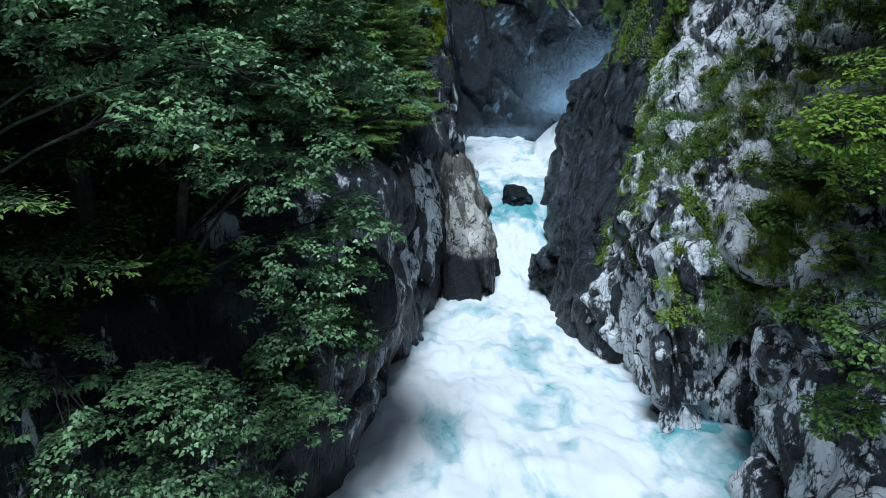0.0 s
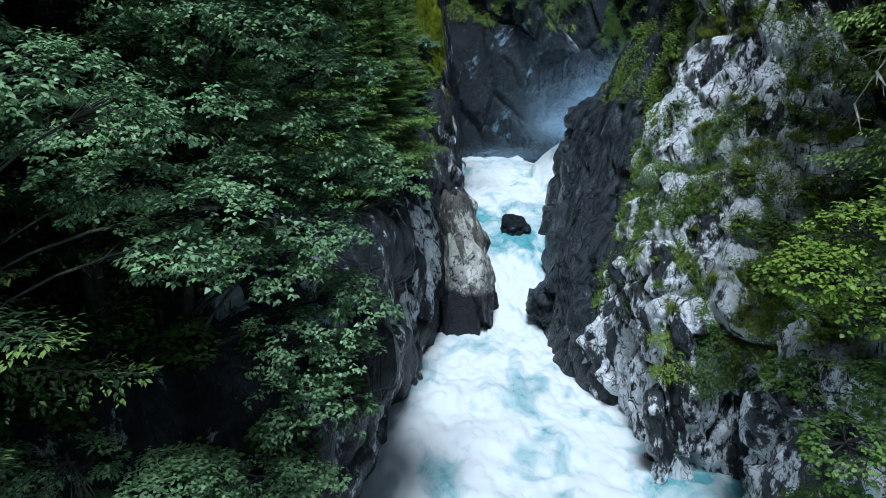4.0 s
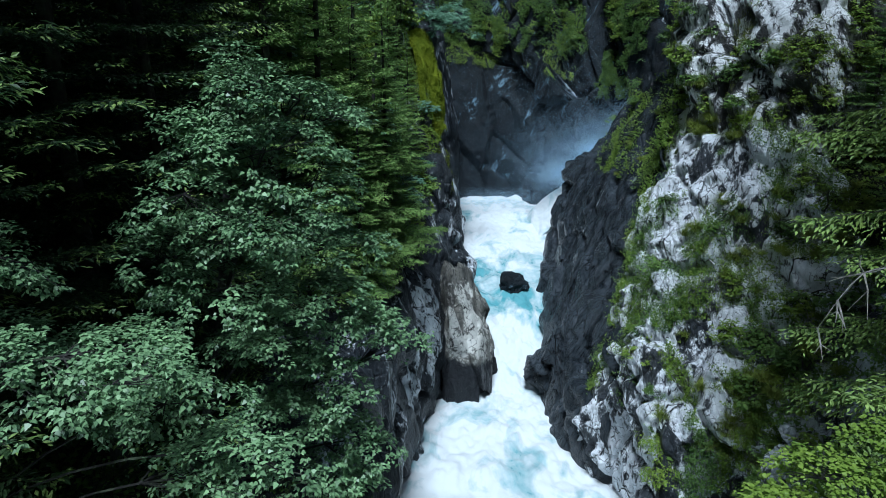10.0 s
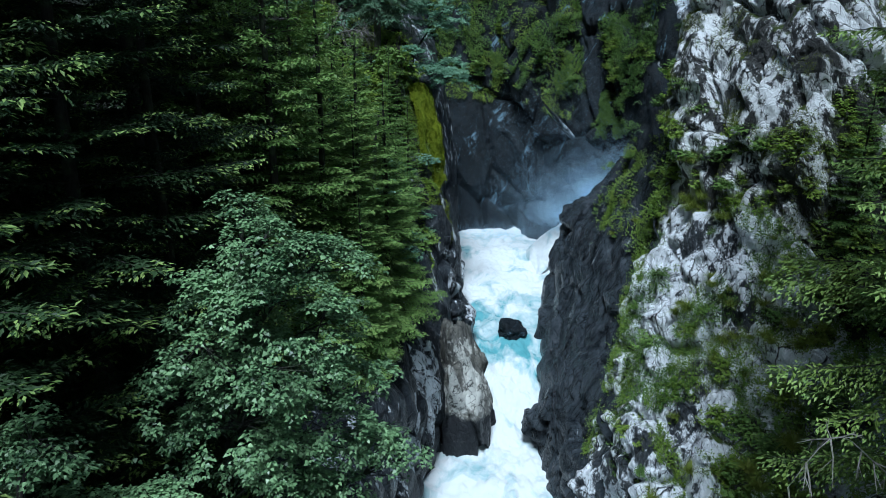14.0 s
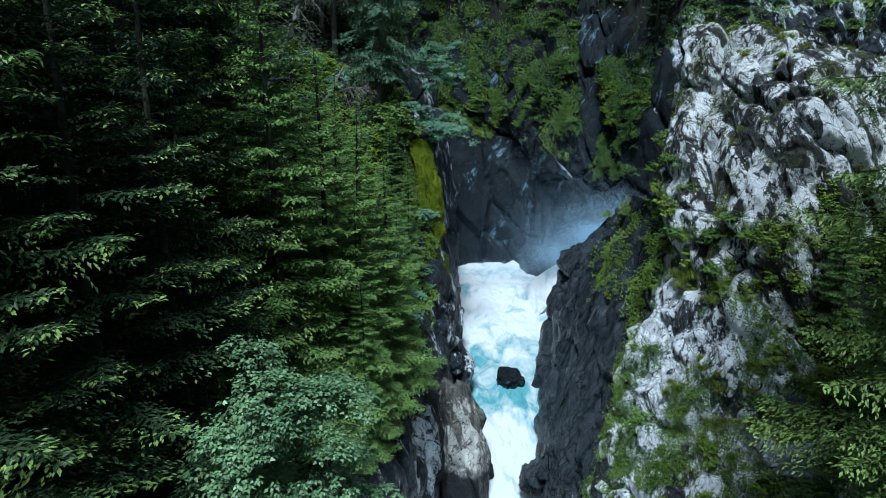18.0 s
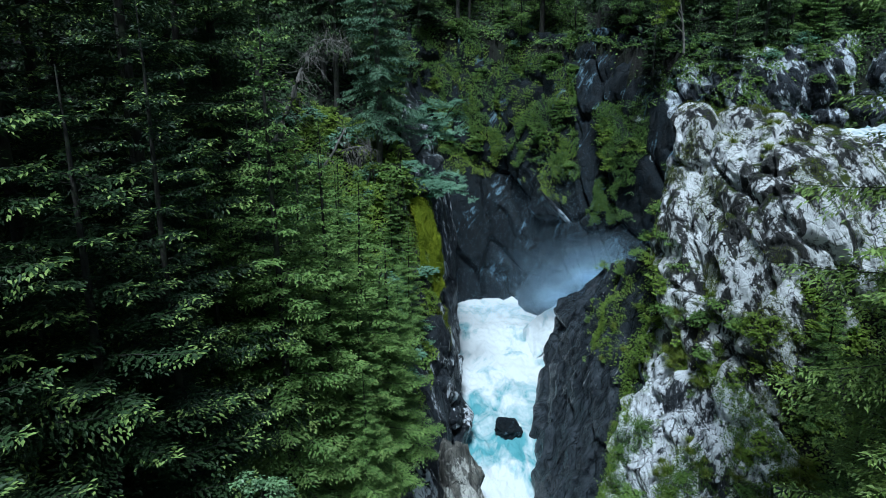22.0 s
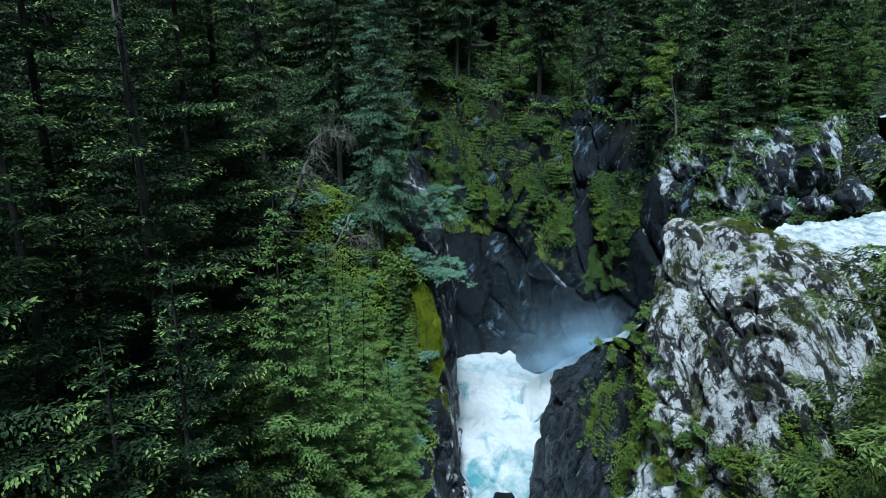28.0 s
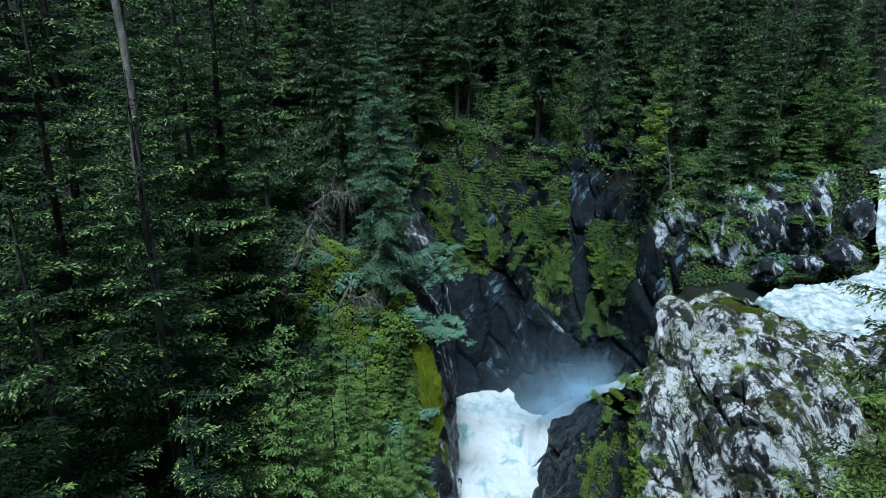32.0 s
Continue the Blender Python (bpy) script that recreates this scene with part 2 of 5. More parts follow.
    hgt = math_node(t, "ADD", hgt, math_node(t, "MULTIPLY", ramp(t, crack.outputs["Distance"], (0, GREY0), (0.06, GREY1)), 0.3))
    b.inputs["Specular IOR Level"].default_value = 0.3
    bump = add_node(t, "ShaderNodeBump", Height=hgt, Strength=0.9, Distance=0.15)
    t.links.new(bump.outputs["Normal"], b.inputs["Normal"])
    return m


def leaf_material(name, low, high, rough=0.45, through_light=0.3, clump=0.7, single=0.3, tree=0.35, shine=0.25):
    """Leaves vary one by one and by patches; some light comes through."""
    m, t, b = node_mat(name)
    geo = t.nodes.new("ShaderNodeNewGeometry")
    info = t.nodes.new("ShaderNodeObjectInfo")
    patch = ramp(t, tex_noise(t, coords(t), clump, 4, 0.6), (0.35, GREY0), (0.65, GREY1))
    f = math_node(t, "ADD", math_node(t, "MULTIPLY", patch, 0.40), math_node(t, "MULTIPLY", geo.outputs["Random Per Island"], single))
    f = math_node(t, "ADD", f, math_node(t, "MULTIPLY", info.outputs["Random"], tree))
    col = mix_col(t, f, low, high)
    t.links.new(col, b.inputs["Base Color"])
    b.inputs["Roughness"].default_value = rough
    b.inputs["Specular IOR Level"].default_value = shine
    tr = add_node(t, "ShaderNodeBsdfTranslucent", Color=col)
    mx = add_node(t, "ShaderNodeMixShader", Fac=through_light)
    t.links.new(b.outputs[0], mx.inputs[1])
    t.links.new(tr.outputs[0], mx.inputs[2])
    t.links.new(mx.outputs[0], t.nodes["Material Output"].inputs["Surface"])
    return m


def bark_material(name, dark, light):
    m, t, b = node_mat(name)
    v = coords(t, (1, 1, 0.25))
    n = tex_noise(t, v, 14, 7, 0.65)
    col = mix_col(t, ramp(t, n, (0.35, GREY0), (0.7, GREY1)), dark, light)
    t.links.new(mix_col(t, ramp(t, tex_noise(t, coords(t), 2.5, 5), (0.5, GREY0), (0.7, GREY1)), col, (0.07, 0.09, 0.05)), b.inputs["Base Color"])
    b.inputs["Roughness"].default_value = 0.9
    t.links.new(add_node(t, "ShaderNodeBump", Height=n, Strength=0.8, Distance=0.03).outputs[0], b.inputs["Normal"])
    return m


def water_material(name, foam_at, deep=(0.06, 0.24, 0.27), pale=(0.20, 0.42, 0.46), scale=0.5):
    m, t, b = node_mat(name)
    v = coords(t, (1, 0.7, 1))
    n = math_node(t, "ADD", math_node(t, "MULTIPLY", tex_noise(t, v, scale, 5, 0.55, 1.2), 0.86), math_node(t, "MULTIPLY", tex_noise(t, v, scale * 5, 4, 0.55, 0.6), 0.14))
    geo = t.nodes.new("ShaderNodeNewGeometry")
    xyz = add_node(t, "ShaderNodeSeparateXYZ", Vector=geo.outputs["Position"]).outputs
    calm = ramp(t, math_node(t, "DIVIDE", xyz["Y"], 60.0), (0.50, GREY0), (0.545, GREY1), (0.60, GREY1), (0.66, GREY0))
    side = ramp(t, math_node(t, "SUBTRACT", math_node(t, "DIVIDE", xyz["X"], 10.0), math_node(t, "DIVIDE", xyz["Y"], 60.0)), (0.30, GREY0), (0.46, GREY1))
    n = math_node(t, "SUBTRACT", n, math_node(t, "MULTIPLY", math_node(t, "MAXIMUM", math_node(t, "MULTIPLY", calm, math_node(t, "LESS_THAN", xyz["X"], 11.0)), math_node(t, "MULTIPLY", side, math_node(t, "LESS_THAN", xyz["Y"], 18.0))), 0.19))
    f = ramp(t, n, (foam_at - 0.13, GREY0), (foam_at + 0.08, GREY1))
    tone = mix_col(t, tex_noise(t, v, scale * 2.0, 4), deep, pale)
    t.links.new(mix_col(t, f, tone, (0.64, 0.665, 0.675)), b.inputs["Base Color"])
    t.links.new(mix_col(t, f, (0.12,) * 3, (0.75,) * 3), b.inputs["Roughness"])
    b.inputs["IOR"].default_value = 1.33
    bump = add_node(t, "ShaderNodeBump", Height=math_node(t, "ADD", tex_noise(t, v, 1.3, 4, 0.5, 0.8), math_node(t, "MULTIPLY", tex_noise(t, v, 3.5, 9, 0.65, 0.5), 0.3)), Strength=0.15, Distance=0.25)
    t.links.new(bump.outputs["Normal"], b.inputs["Normal"])
    return m


def ground_material():
    m, t, b = node_mat("forest_floor")
    v = coords(t)
    n = tex_noise(t, v, 0.5, 9, 0.65)
    # Earth and moss tones darkened: shade under the trees is in the colour.
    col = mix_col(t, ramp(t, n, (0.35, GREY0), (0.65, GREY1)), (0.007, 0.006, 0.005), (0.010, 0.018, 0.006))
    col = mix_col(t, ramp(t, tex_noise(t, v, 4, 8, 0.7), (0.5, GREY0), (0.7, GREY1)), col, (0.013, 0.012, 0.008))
    t.links.new(col, b.inputs["Base Color"])
    b.inputs["Roughness"].default_value = 0.95
    t.links.new(add_node(t, "ShaderNodeBump", Height=tex_noise(t, v, 5, 9, 0.7), Strength=1.0, Distance=0.2).outputs[0], b.inputs["Normal"])
    return m


ROCK_RIGHT = rock_material("lichened_rock", (0.020, 0.023, 0.028), (0.085, 0.095, 0.108), (0.90, 0.92, 0.96), 0.463, 0.76, 0.5)
ROCK_TOP = rock_material("pale_rock", (0.020, 0.021, 0.021), (0.085, 0.085, 0.083), (0.82, 0.83, 0.84), 0.486, 0.66, 0.45, tilt=26, scale=0.9, moss=(0.035, 0.05, 0.01))
ROCK_LEFT = rock_material("wet_dark_rock", (0.012, 0.015, 0.019), (0.056, 0.066, 0.078), (0.64, 0.68, 0.72), 0.548, 0.80, 0.3)
ROCK_EDGE = rock_material("edge_rock", (0.016, 0.019, 0.025), (0.055, 0.066, 0.082), (0.70, 0.75, 0.82), 0.514, 0.72, 0.4, tilt=25)
ROCK_SLAB = rock_material("slab_rock", (0.013, 0.017, 0.022), (0.078, 0.092, 0.108), (0.36, 0.40, 0.42), 0.62, 0.95, 0.25, wet=0.18, tilt=-24)
# Back wall's overhang shade and blue spray haze are put into this colour.
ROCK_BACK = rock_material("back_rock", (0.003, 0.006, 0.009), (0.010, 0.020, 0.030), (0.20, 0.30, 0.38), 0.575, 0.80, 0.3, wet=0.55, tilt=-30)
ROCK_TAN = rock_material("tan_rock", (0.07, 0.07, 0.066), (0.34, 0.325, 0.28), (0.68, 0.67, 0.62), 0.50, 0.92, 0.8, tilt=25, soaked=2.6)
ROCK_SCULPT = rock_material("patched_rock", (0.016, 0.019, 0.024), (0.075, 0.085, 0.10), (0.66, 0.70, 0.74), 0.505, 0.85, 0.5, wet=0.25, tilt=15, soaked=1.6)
WATER = water_material("white_water", 0.41)
WATER_UP = water_material("rapids_water", 0.49, (0.10, 0.19, 0.21), (0.36, 0.48, 0.50), 1.1)
GROUND = ground_material()
LEAF_MAPLE = leaf_material("maple_leaf", (0.014, 0.050, 0.019), (0.290, 0.450, 0.215), 0.4, 0.12, 0.9, 0.6, 0.1, 0.35)
LEAF_BUSH = leaf_material("shrub_leaf", (0.018, 0.056, 0.014), (0.230, 0.350, 0.085), tree=0.5)
LEAF_BLUE = leaf_material("pale_shrub_leaf", (0.080, 0.190, 0.120), (0.320, 0.500, 0.340))
LEAF_YELLOW = leaf_material("yellow_green_leaf", (0.070, 0.135, 0.016), (0.340, 0.450, 0.075))
# Inner needles kept near black: the crown's own shade is in this colour.
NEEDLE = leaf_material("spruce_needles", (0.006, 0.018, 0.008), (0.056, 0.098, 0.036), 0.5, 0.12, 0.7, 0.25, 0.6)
NEEDLE_LIGHT = leaf_material("young_needles", (0.030, 0.088, 0.022), (0.250, 0.380, 0.100), 0.5, 0.2, 0.7, 0.35, 0.4)
# Tips are paler new growth, with light on the bough ends painted in.
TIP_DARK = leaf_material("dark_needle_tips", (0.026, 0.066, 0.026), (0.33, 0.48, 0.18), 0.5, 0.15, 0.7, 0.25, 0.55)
NEEDLE_PALE = leaf_material("pale_needles", (0.036, 0.086, 0.048), (0.19, 0.30, 0.18), 0.5, 0.12, 0.7, 0.4, 0.1)
TIP_YOUNG = leaf_material("young_needle_tips", (0.066, 0.128, 0.032), (0.290, 0.390, 0.110), 0.55, 0.18, 1.8, 0.3, 0.3)
# Pale new growth again, brightened further as if lit from above.
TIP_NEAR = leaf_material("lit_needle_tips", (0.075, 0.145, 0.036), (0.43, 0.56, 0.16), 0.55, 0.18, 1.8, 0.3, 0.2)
NEEDLE_RIGHT = leaf_material("hanging_needles", (0.030, 0.066, 0.015), (0.190, 0.265, 0.055), 0.5, 0.15, 0.7, 0.4, 0.2)
NEEDLE_TIP = leaf_material("needle_tips", (0.065, 0.115, 0.032), (0.250, 0.330, 0.110), 0.45, 0.15)
GRASS = leaf_material("grass_blades", (0.08, 0.12, 0.015), (0.28, 0.33, 0.06), 0.5)
MOSS = leaf_material("moss_tufts", (0.05, 0.07, 0.008), (0.15, 0.18, 0.02), 0.9, 0.1, 1.2)
MOSS_BRIGHT = leaf_material("bright_moss", (0.12, 0.16, 0.008), (0.31, 0.35, 0.016), 0.95, 0.05, 1.0)
BARK = bark_material("spruce_bark", (0.014, 0.012, 0.010), (0.05, 0.045, 0.04))
FAR_BARK = bark_material("grey_bark", (0.06, 0.055, 0.05), (0.19, 0.18, 0.17))
DEADWOOD = bark_material("dead_wood", (0.10, 0.09, 0.08), (0.32, 0.30, 0.28))
MAPLE_BARK = bark_material("maple_bark", (0.010, 0.009, 0.008), (0.032, 0.030, 0.027))

# ---- ground ----
EDGE_Y = (-40, 0, 5, 14, 21, 25, 28, 33, 38, 44, 50, 53, 56, 58.5, 60.5, 62)
EDGE_L = (-16, -9, -9.4, -5.2, -5.2, -5.2, -4.6, -3.6, -3.0, -3.0, -3.0, -3.0, -3.0, -2.5, -1.5, 2.5)
EDGE_R = (22, 19, 17, 12.5, 12.5, 13, 13, 13.5, 15.5, 18.5, 14.6, 12.9, 10.6, 8.0, 5.5, 3.0)
# Unseen hills behind and beside the camera are raised to cut low sky light.
LEFT_Y = (-1500, -300, -160, -60, 5, 14, 20, 27, 33, 36, 40, 43.2, 45, 46, 52, 60, 70, 140, 400, 1500)
LEFT_Z = (420, 190, 100, 6, 5.5, 6.6, 8.2, 9.6, 12.2, 16.0, 19.4, 20.5, 21.1, 21.5, 24.2, 27.5, 34, 80, 190, 420)
RIGHT_Z = (420, 190, 100, 6, 8.5, 9.6, 12.5, 18.5, 20.9, 20.9, 20.8, 21.5, 26.0, 26.8, 27.4, 28.0, 34, 80, 190, 420)


def ground_height(x, y):
    """Height of the forest floor: two banks with the gorge cut between them."""
    l, r = np.interp(y, EDGE_Y, EDGE_L), np.interp(y, EDGE_Y, EDGE_R)
    zl = np.interp(y, LEFT_Y, LEFT_Z) + 0.42 * np.clip(l - x, 0, 60) + 0.3 * np.clip(l - x - 60, 0, 400)
    zr = np.interp(y, LEFT_Y, RIGHT_Z) + 0.55 * np.clip(x - r, 0, 9) * (y < 24) + 0.12 * np.clip(x - 26, 0, 20) + 0.6 * np.clip(x - 46, 0, 300)
    w = np.clip((x - l) / np.maximum(r - l, 0.5), 0, 1)
    z = zl * (1 - w) + zr * w
    inside = np.minimum(x - l, r - x)
    cut = np.clip(inside / 1.2, 0, 1) * (y < 62.5)
    # bed of the upper river
    bed = np.clip(1.6 - np.abs(y - np.interp(x, (12, 19, 26, 34, 60), (35.5, 34.5, 37.5, 43, 52))) / 3.0, 0, 1) * (x > 11.5)
    z = z * (1 - bed) + np.minimum(z, np.interp(x, (12, 15, 16.5, 20, 26, 30, 60), (8, 13, 19.8, 20.4, 20.8, 22.0, 29))) * bed
    return z * (1 - cut) - 3.0 * cut


def ground_points(x, y, seed=3):
    z = ground_height(x, y)
    p = np.stack([x, y, z], -1)
    far = np.clip((np.abs(x) + np.abs(y) - 60) / 100, 0, 1)
    p[:, 2] += 0.35 * fbm(p * np.array([0.45, 0.45, 0.0]), seed, 4) + 6 * far * fbm(p * np.array([0.012, 0.012, 0]), seed + 9, 3)
    return p


gx = np.unique(np.concatenate([np.arange(-30, 45, 0.5), np.arange(-120, 130, 4), np.arange(-1500, 1501, 60)]).round(2))
gy = np.unique(np.concatenate([np.arange(-10, 85, 0.5), np.arange(-120, 180, 4), np.arange(-1500, 1501, 60)]).round(2))
GX, GY = np.meshgrid(gx, gy, indexing="ij")
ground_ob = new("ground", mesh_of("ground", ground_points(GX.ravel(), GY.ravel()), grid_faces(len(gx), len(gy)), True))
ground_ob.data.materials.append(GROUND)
tagged(ground_ob, "forest floor of earth, moss and needles, darkened for tree shade", "ground", kind="structure")

# ---- rock faces: each station is a profile from foot to crest ----
RIGHT = [
    [(12.5, 3, -2), (12.8, 3, 2), (13.2, 3.2, 4), (13.8, 3.6, 6), (15, 4, 7.5), (17.5, 4.5, 9.5)],
    [(7.4, 11.2, -2), (7.6, 11.8, 2), (7.9, 12.2, 4), (8.6, 12.6, 5.6), (10.2, 13.2, 7.5), (13, 14, 10.4)],
    [(8.9, 16.0, -2), (9.0, 16.2, 1.6), (8.8, 15.7, 3.6), (8.9, 15.5, 4.8), (9.8, 16.6, 7.5), (12.6, 18.6, 12)],
    [(6.2, 15.6, -2), (6.3, 15.7, 1.6), (6.5, 16.2, 4.6), (7.3, 17.0, 6.3), (8.8, 18.7, 9), (10.9, 21.9, 14.2)],
    [(6.9, 18.8, -2), (6.6, 18.4, 2.8), (6.5, 18.1, 5.6), (7.4, 19.6, 7.8), (8.4, 22.2, 10.3), (10.7, 24.5, 15.2)],
    [(5.6, 22.5, -2), (5.6, 22.2, 1.4), (6.2, 22.6, 4.2), (7.2, 24, 7.2), (8.6, 26, 10.8), (10.9, 28.0, 16)],
]
SLAB = [
    [(6.5, 20.5, -2), (6.3, 20.4, 2), (6.8, 20.9, 4.6), (7.5, 22.4, 7.2), (8.5, 24.4, 10), (10.6, 26.6, 15)],
    [(5.6, 22.5, -2), (5.5, 22.2, 1.4), (6.1, 22.6, 4.2), (7.1, 24, 7.2), (8.5, 26, 10.8), (10.8, 28.0, 15.6)],
    [(4.9, 26.4, -2), (5.2, 26.6, 2.0), (6.0, 27.2, 4.4), (7.1, 28.8, 7.6), (8.6, 31, 11), (10.6, 33, 15)],
    [(5.2, 31.5, 0), (5.6, 32, 3.6), (6.5, 33.2, 6.0), (7.6, 35.2, 8.2), (8.8, 36.5, 10.4), (10.8, 36.5, 13.8)],
    [(6.3, 37.5, 0), (6.7, 38.5, 4.0), (7.3, 39.6, 6.8), (8.0, 40.4, 8.9), (9.2, 40.6, 10.2), (11.2, 40, 12.4)],
    [(10, 43.5, 0), (10.2, 43.4, 4), (10.6, 43.2, 7), (11.2, 42.6, 9), (12.0, 41.6, 10.8), (13.2, 40.4, 13)],
    [(15, 43, 0), (15, 42, 4), (14.8, 41.6, 8), (14.6, 41, 11), (14.2, 40, 13.4), (14, 38.6, 15)],
]
rock_sheet("cliff_right", RIGHT, 380, 270, ROCK_RIGHT, "steep gorge cliff of dark rock streaked with white lichen", 0.38, 0.16, 0.06, 1.9, 3, -1, ledge=0.25, period=1.3, bed=(0.75, 0.6, 0.28), cleft=0.38)
rock_sheet("rock_slab", SLAB, 230, 170, ROCK_SLAB, "smooth water-worn dark slab beside the narrows", 0.6, 0.14, 0.015, 2.4, 5, -1, ledge=0.16, period=2.2, bed=(0.6, 0.5, 0.5), smooth=True, cleft=0.22)
rock_sheet("outcrop", [
    [(23, 28, 11), (22.6, 28, 16), (22, 28, 19.2), (21.2, 28.4, 21), (19.8, 28.8, 22), (16.6, 29.5, 23.1)],
    [(18.4, 22.6, 11), (18.2, 23, 16), (18.0, 23.6, 18.8), (17.9, 24.8, 21.0), (17.4, 26.6, 22.3), (15.9, 29.3, 23.3)],
    [(13.6, 20.2, 11), (13.4, 20.6, 15), (13.3, 21.2, 18), (13.7, 22.3, 20.9), (14.2, 24.6, 22.5), (15.6, 29, 23.4)],
    [(10.6, 21.6, 11), (10.7, 21.8, 14.6), (11.2, 22.4, 17), (12.0, 23.8, 20), (12.8, 25.6, 22.5), (15.2, 29, 23.5)],
    [(10.2, 25, 11), (10.3, 26, 15.5), (10.6, 27, 18.3), (11.1, 28, 20.9), (11.8, 28.4, 22.9), (14.8, 29.3, 23.5)],
    [(11, 31, 11), (11.2, 31, 16), (11.4, 31, 19), (11.8, 31, 21.5), (12.5, 30.8, 22.9), (14.8, 29.8, 23.4)],
    [(15, 34, 11), (15, 34, 16), (15, 33.6, 19), (15, 33, 21.2), (15, 32.4, 22.4), (15.2, 30, 23.3)],
    [(20, 31, 11), (20, 31, 16), (19.6, 31, 19), (19, 31, 21.2), (18, 30.6, 22.2), (15.9, 29.6, 23.3)],
], 460, 240, ROCK_TOP, "pale craggy rock outcrop streaked white above the gorge", 0.65, 0.20, 0.06, 3.6, 17, -1, ledge=0.28, period=2.2, bed=(0.72, -0.2, 0.6), cleft=0.35)
rock_sheet("cliff_left", [
    [(-8.4, 4, -2), (-8.6, 4, 1.5), (-8.8, 4.2, 3), (-9.2, 4.5, 4.3), (-9.8, 5, 5.2), (-11, 5, 6.2)],
    [(-5.6, 10.5, -2), (-5.6, 10.5, 1.4), (-5.6, 10.5, 3), (-5.8, 10.6, 4.2), (-6.2, 10.8, 5.4), (-7.5, 11, 6.6)],
    [(-2.7, 13.8, -2), (-2.4, 13.6, 1.4), (-2.0, 13.3, 3.4), (-2.1, 13.4, 4.6), (-2.9, 13.6, 6.0), (-5, 14, 7.2)],
    [(-2.3, 16.9, -2), (-1.9, 16.8, 1.7), (-1.7, 17, 4.0), (-1.8, 17.2, 5.4), (-2.5, 17.6, 6.8), (-5, 18, 8.4)],
    [(-1.8, 20.9, -2), (-1.6, 20.3, 1.8), (-1.3, 20, 4.4), (-1.5, 20.2, 6.2), (-2.4, 20.8, 7.6), (-5, 21, 9)],
    [(-0.8, 24.8, -2), (-0.8, 24.4, 1.8), (-1.0, 24.1, 4.6), (-1.3, 24.4, 6.8), (-2.3, 25.2, 8.4), (-5, 25.5, 9.8)],
    [(0.3, 27, -2), (0.2, 27, 1.8), (0.0, 27.3, 4.2), (-0.6, 27.8, 6.6), (-1.8, 28.2, 9.0), (-4.4, 28, 10.6)],
    [(0.9, 31, 0), (0.9, 31.2, 3.2), (0.6, 31.6, 5.8), (0.0, 32.4, 8.2), (-0.9, 33.2, 10.5), (-3.4, 33.5, 12.6)],
    [(1.3, 33.6, 0), (1.3, 33.6, 4.6), (0.8, 34.2, 7.2), (0.0, 35, 10.6), (-0.7, 35.8, 13.8), (-2.4, 36.2, 16.6)],
    [(1.2, 38, 0), (1.2, 38, 6), (0.7, 37.4, 10), (-0.2, 36.9, 13.8), (-0.9, 36.9, 17), (-2.8, 37.5, 18.8)],
    [(1.2, 45, 0), (1.1, 45, 6.5), (0.8, 44.6, 11), (0.2, 43.6, 15), (-0.6, 42.5, 18.6), (-2.8, 42, 20.5)],
    [(1.2, 53, 0), (1.0, 53, 7), (0.6, 53, 12), (0.0, 53, 17), (-0.8, 53, 21), (-3, 53, 25)],
], 330, 150, ROCK_LEFT, "wet dark grey rock wall of the gorge", 0.6, 0.12, 0.025, 2.4, 31, 1, ledge=0.16, period=1.6, bed=(-0.5, 0.7, 0.3), cleft=0.35)
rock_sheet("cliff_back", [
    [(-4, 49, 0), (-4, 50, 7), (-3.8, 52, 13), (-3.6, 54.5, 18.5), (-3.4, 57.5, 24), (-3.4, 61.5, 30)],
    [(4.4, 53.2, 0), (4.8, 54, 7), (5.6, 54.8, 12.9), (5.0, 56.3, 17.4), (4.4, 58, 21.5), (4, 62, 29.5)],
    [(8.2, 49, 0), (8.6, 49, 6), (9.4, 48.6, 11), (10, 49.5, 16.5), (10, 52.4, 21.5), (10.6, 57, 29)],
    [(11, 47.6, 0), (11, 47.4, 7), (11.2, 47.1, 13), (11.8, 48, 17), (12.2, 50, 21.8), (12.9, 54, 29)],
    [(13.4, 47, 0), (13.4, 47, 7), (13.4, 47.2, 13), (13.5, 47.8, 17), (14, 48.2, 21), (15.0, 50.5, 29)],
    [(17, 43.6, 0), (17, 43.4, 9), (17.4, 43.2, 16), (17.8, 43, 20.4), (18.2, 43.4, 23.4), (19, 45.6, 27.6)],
], 260, 170, ROCK_BACK, "wet back wall of the gorge, shadow put into its rock colour", 0.8, 0.12, 0.03, 4.2, 47, 1, ledge=0.3, period=3.4, bed=(0.75, 0, 0.6), cleft=0.8)
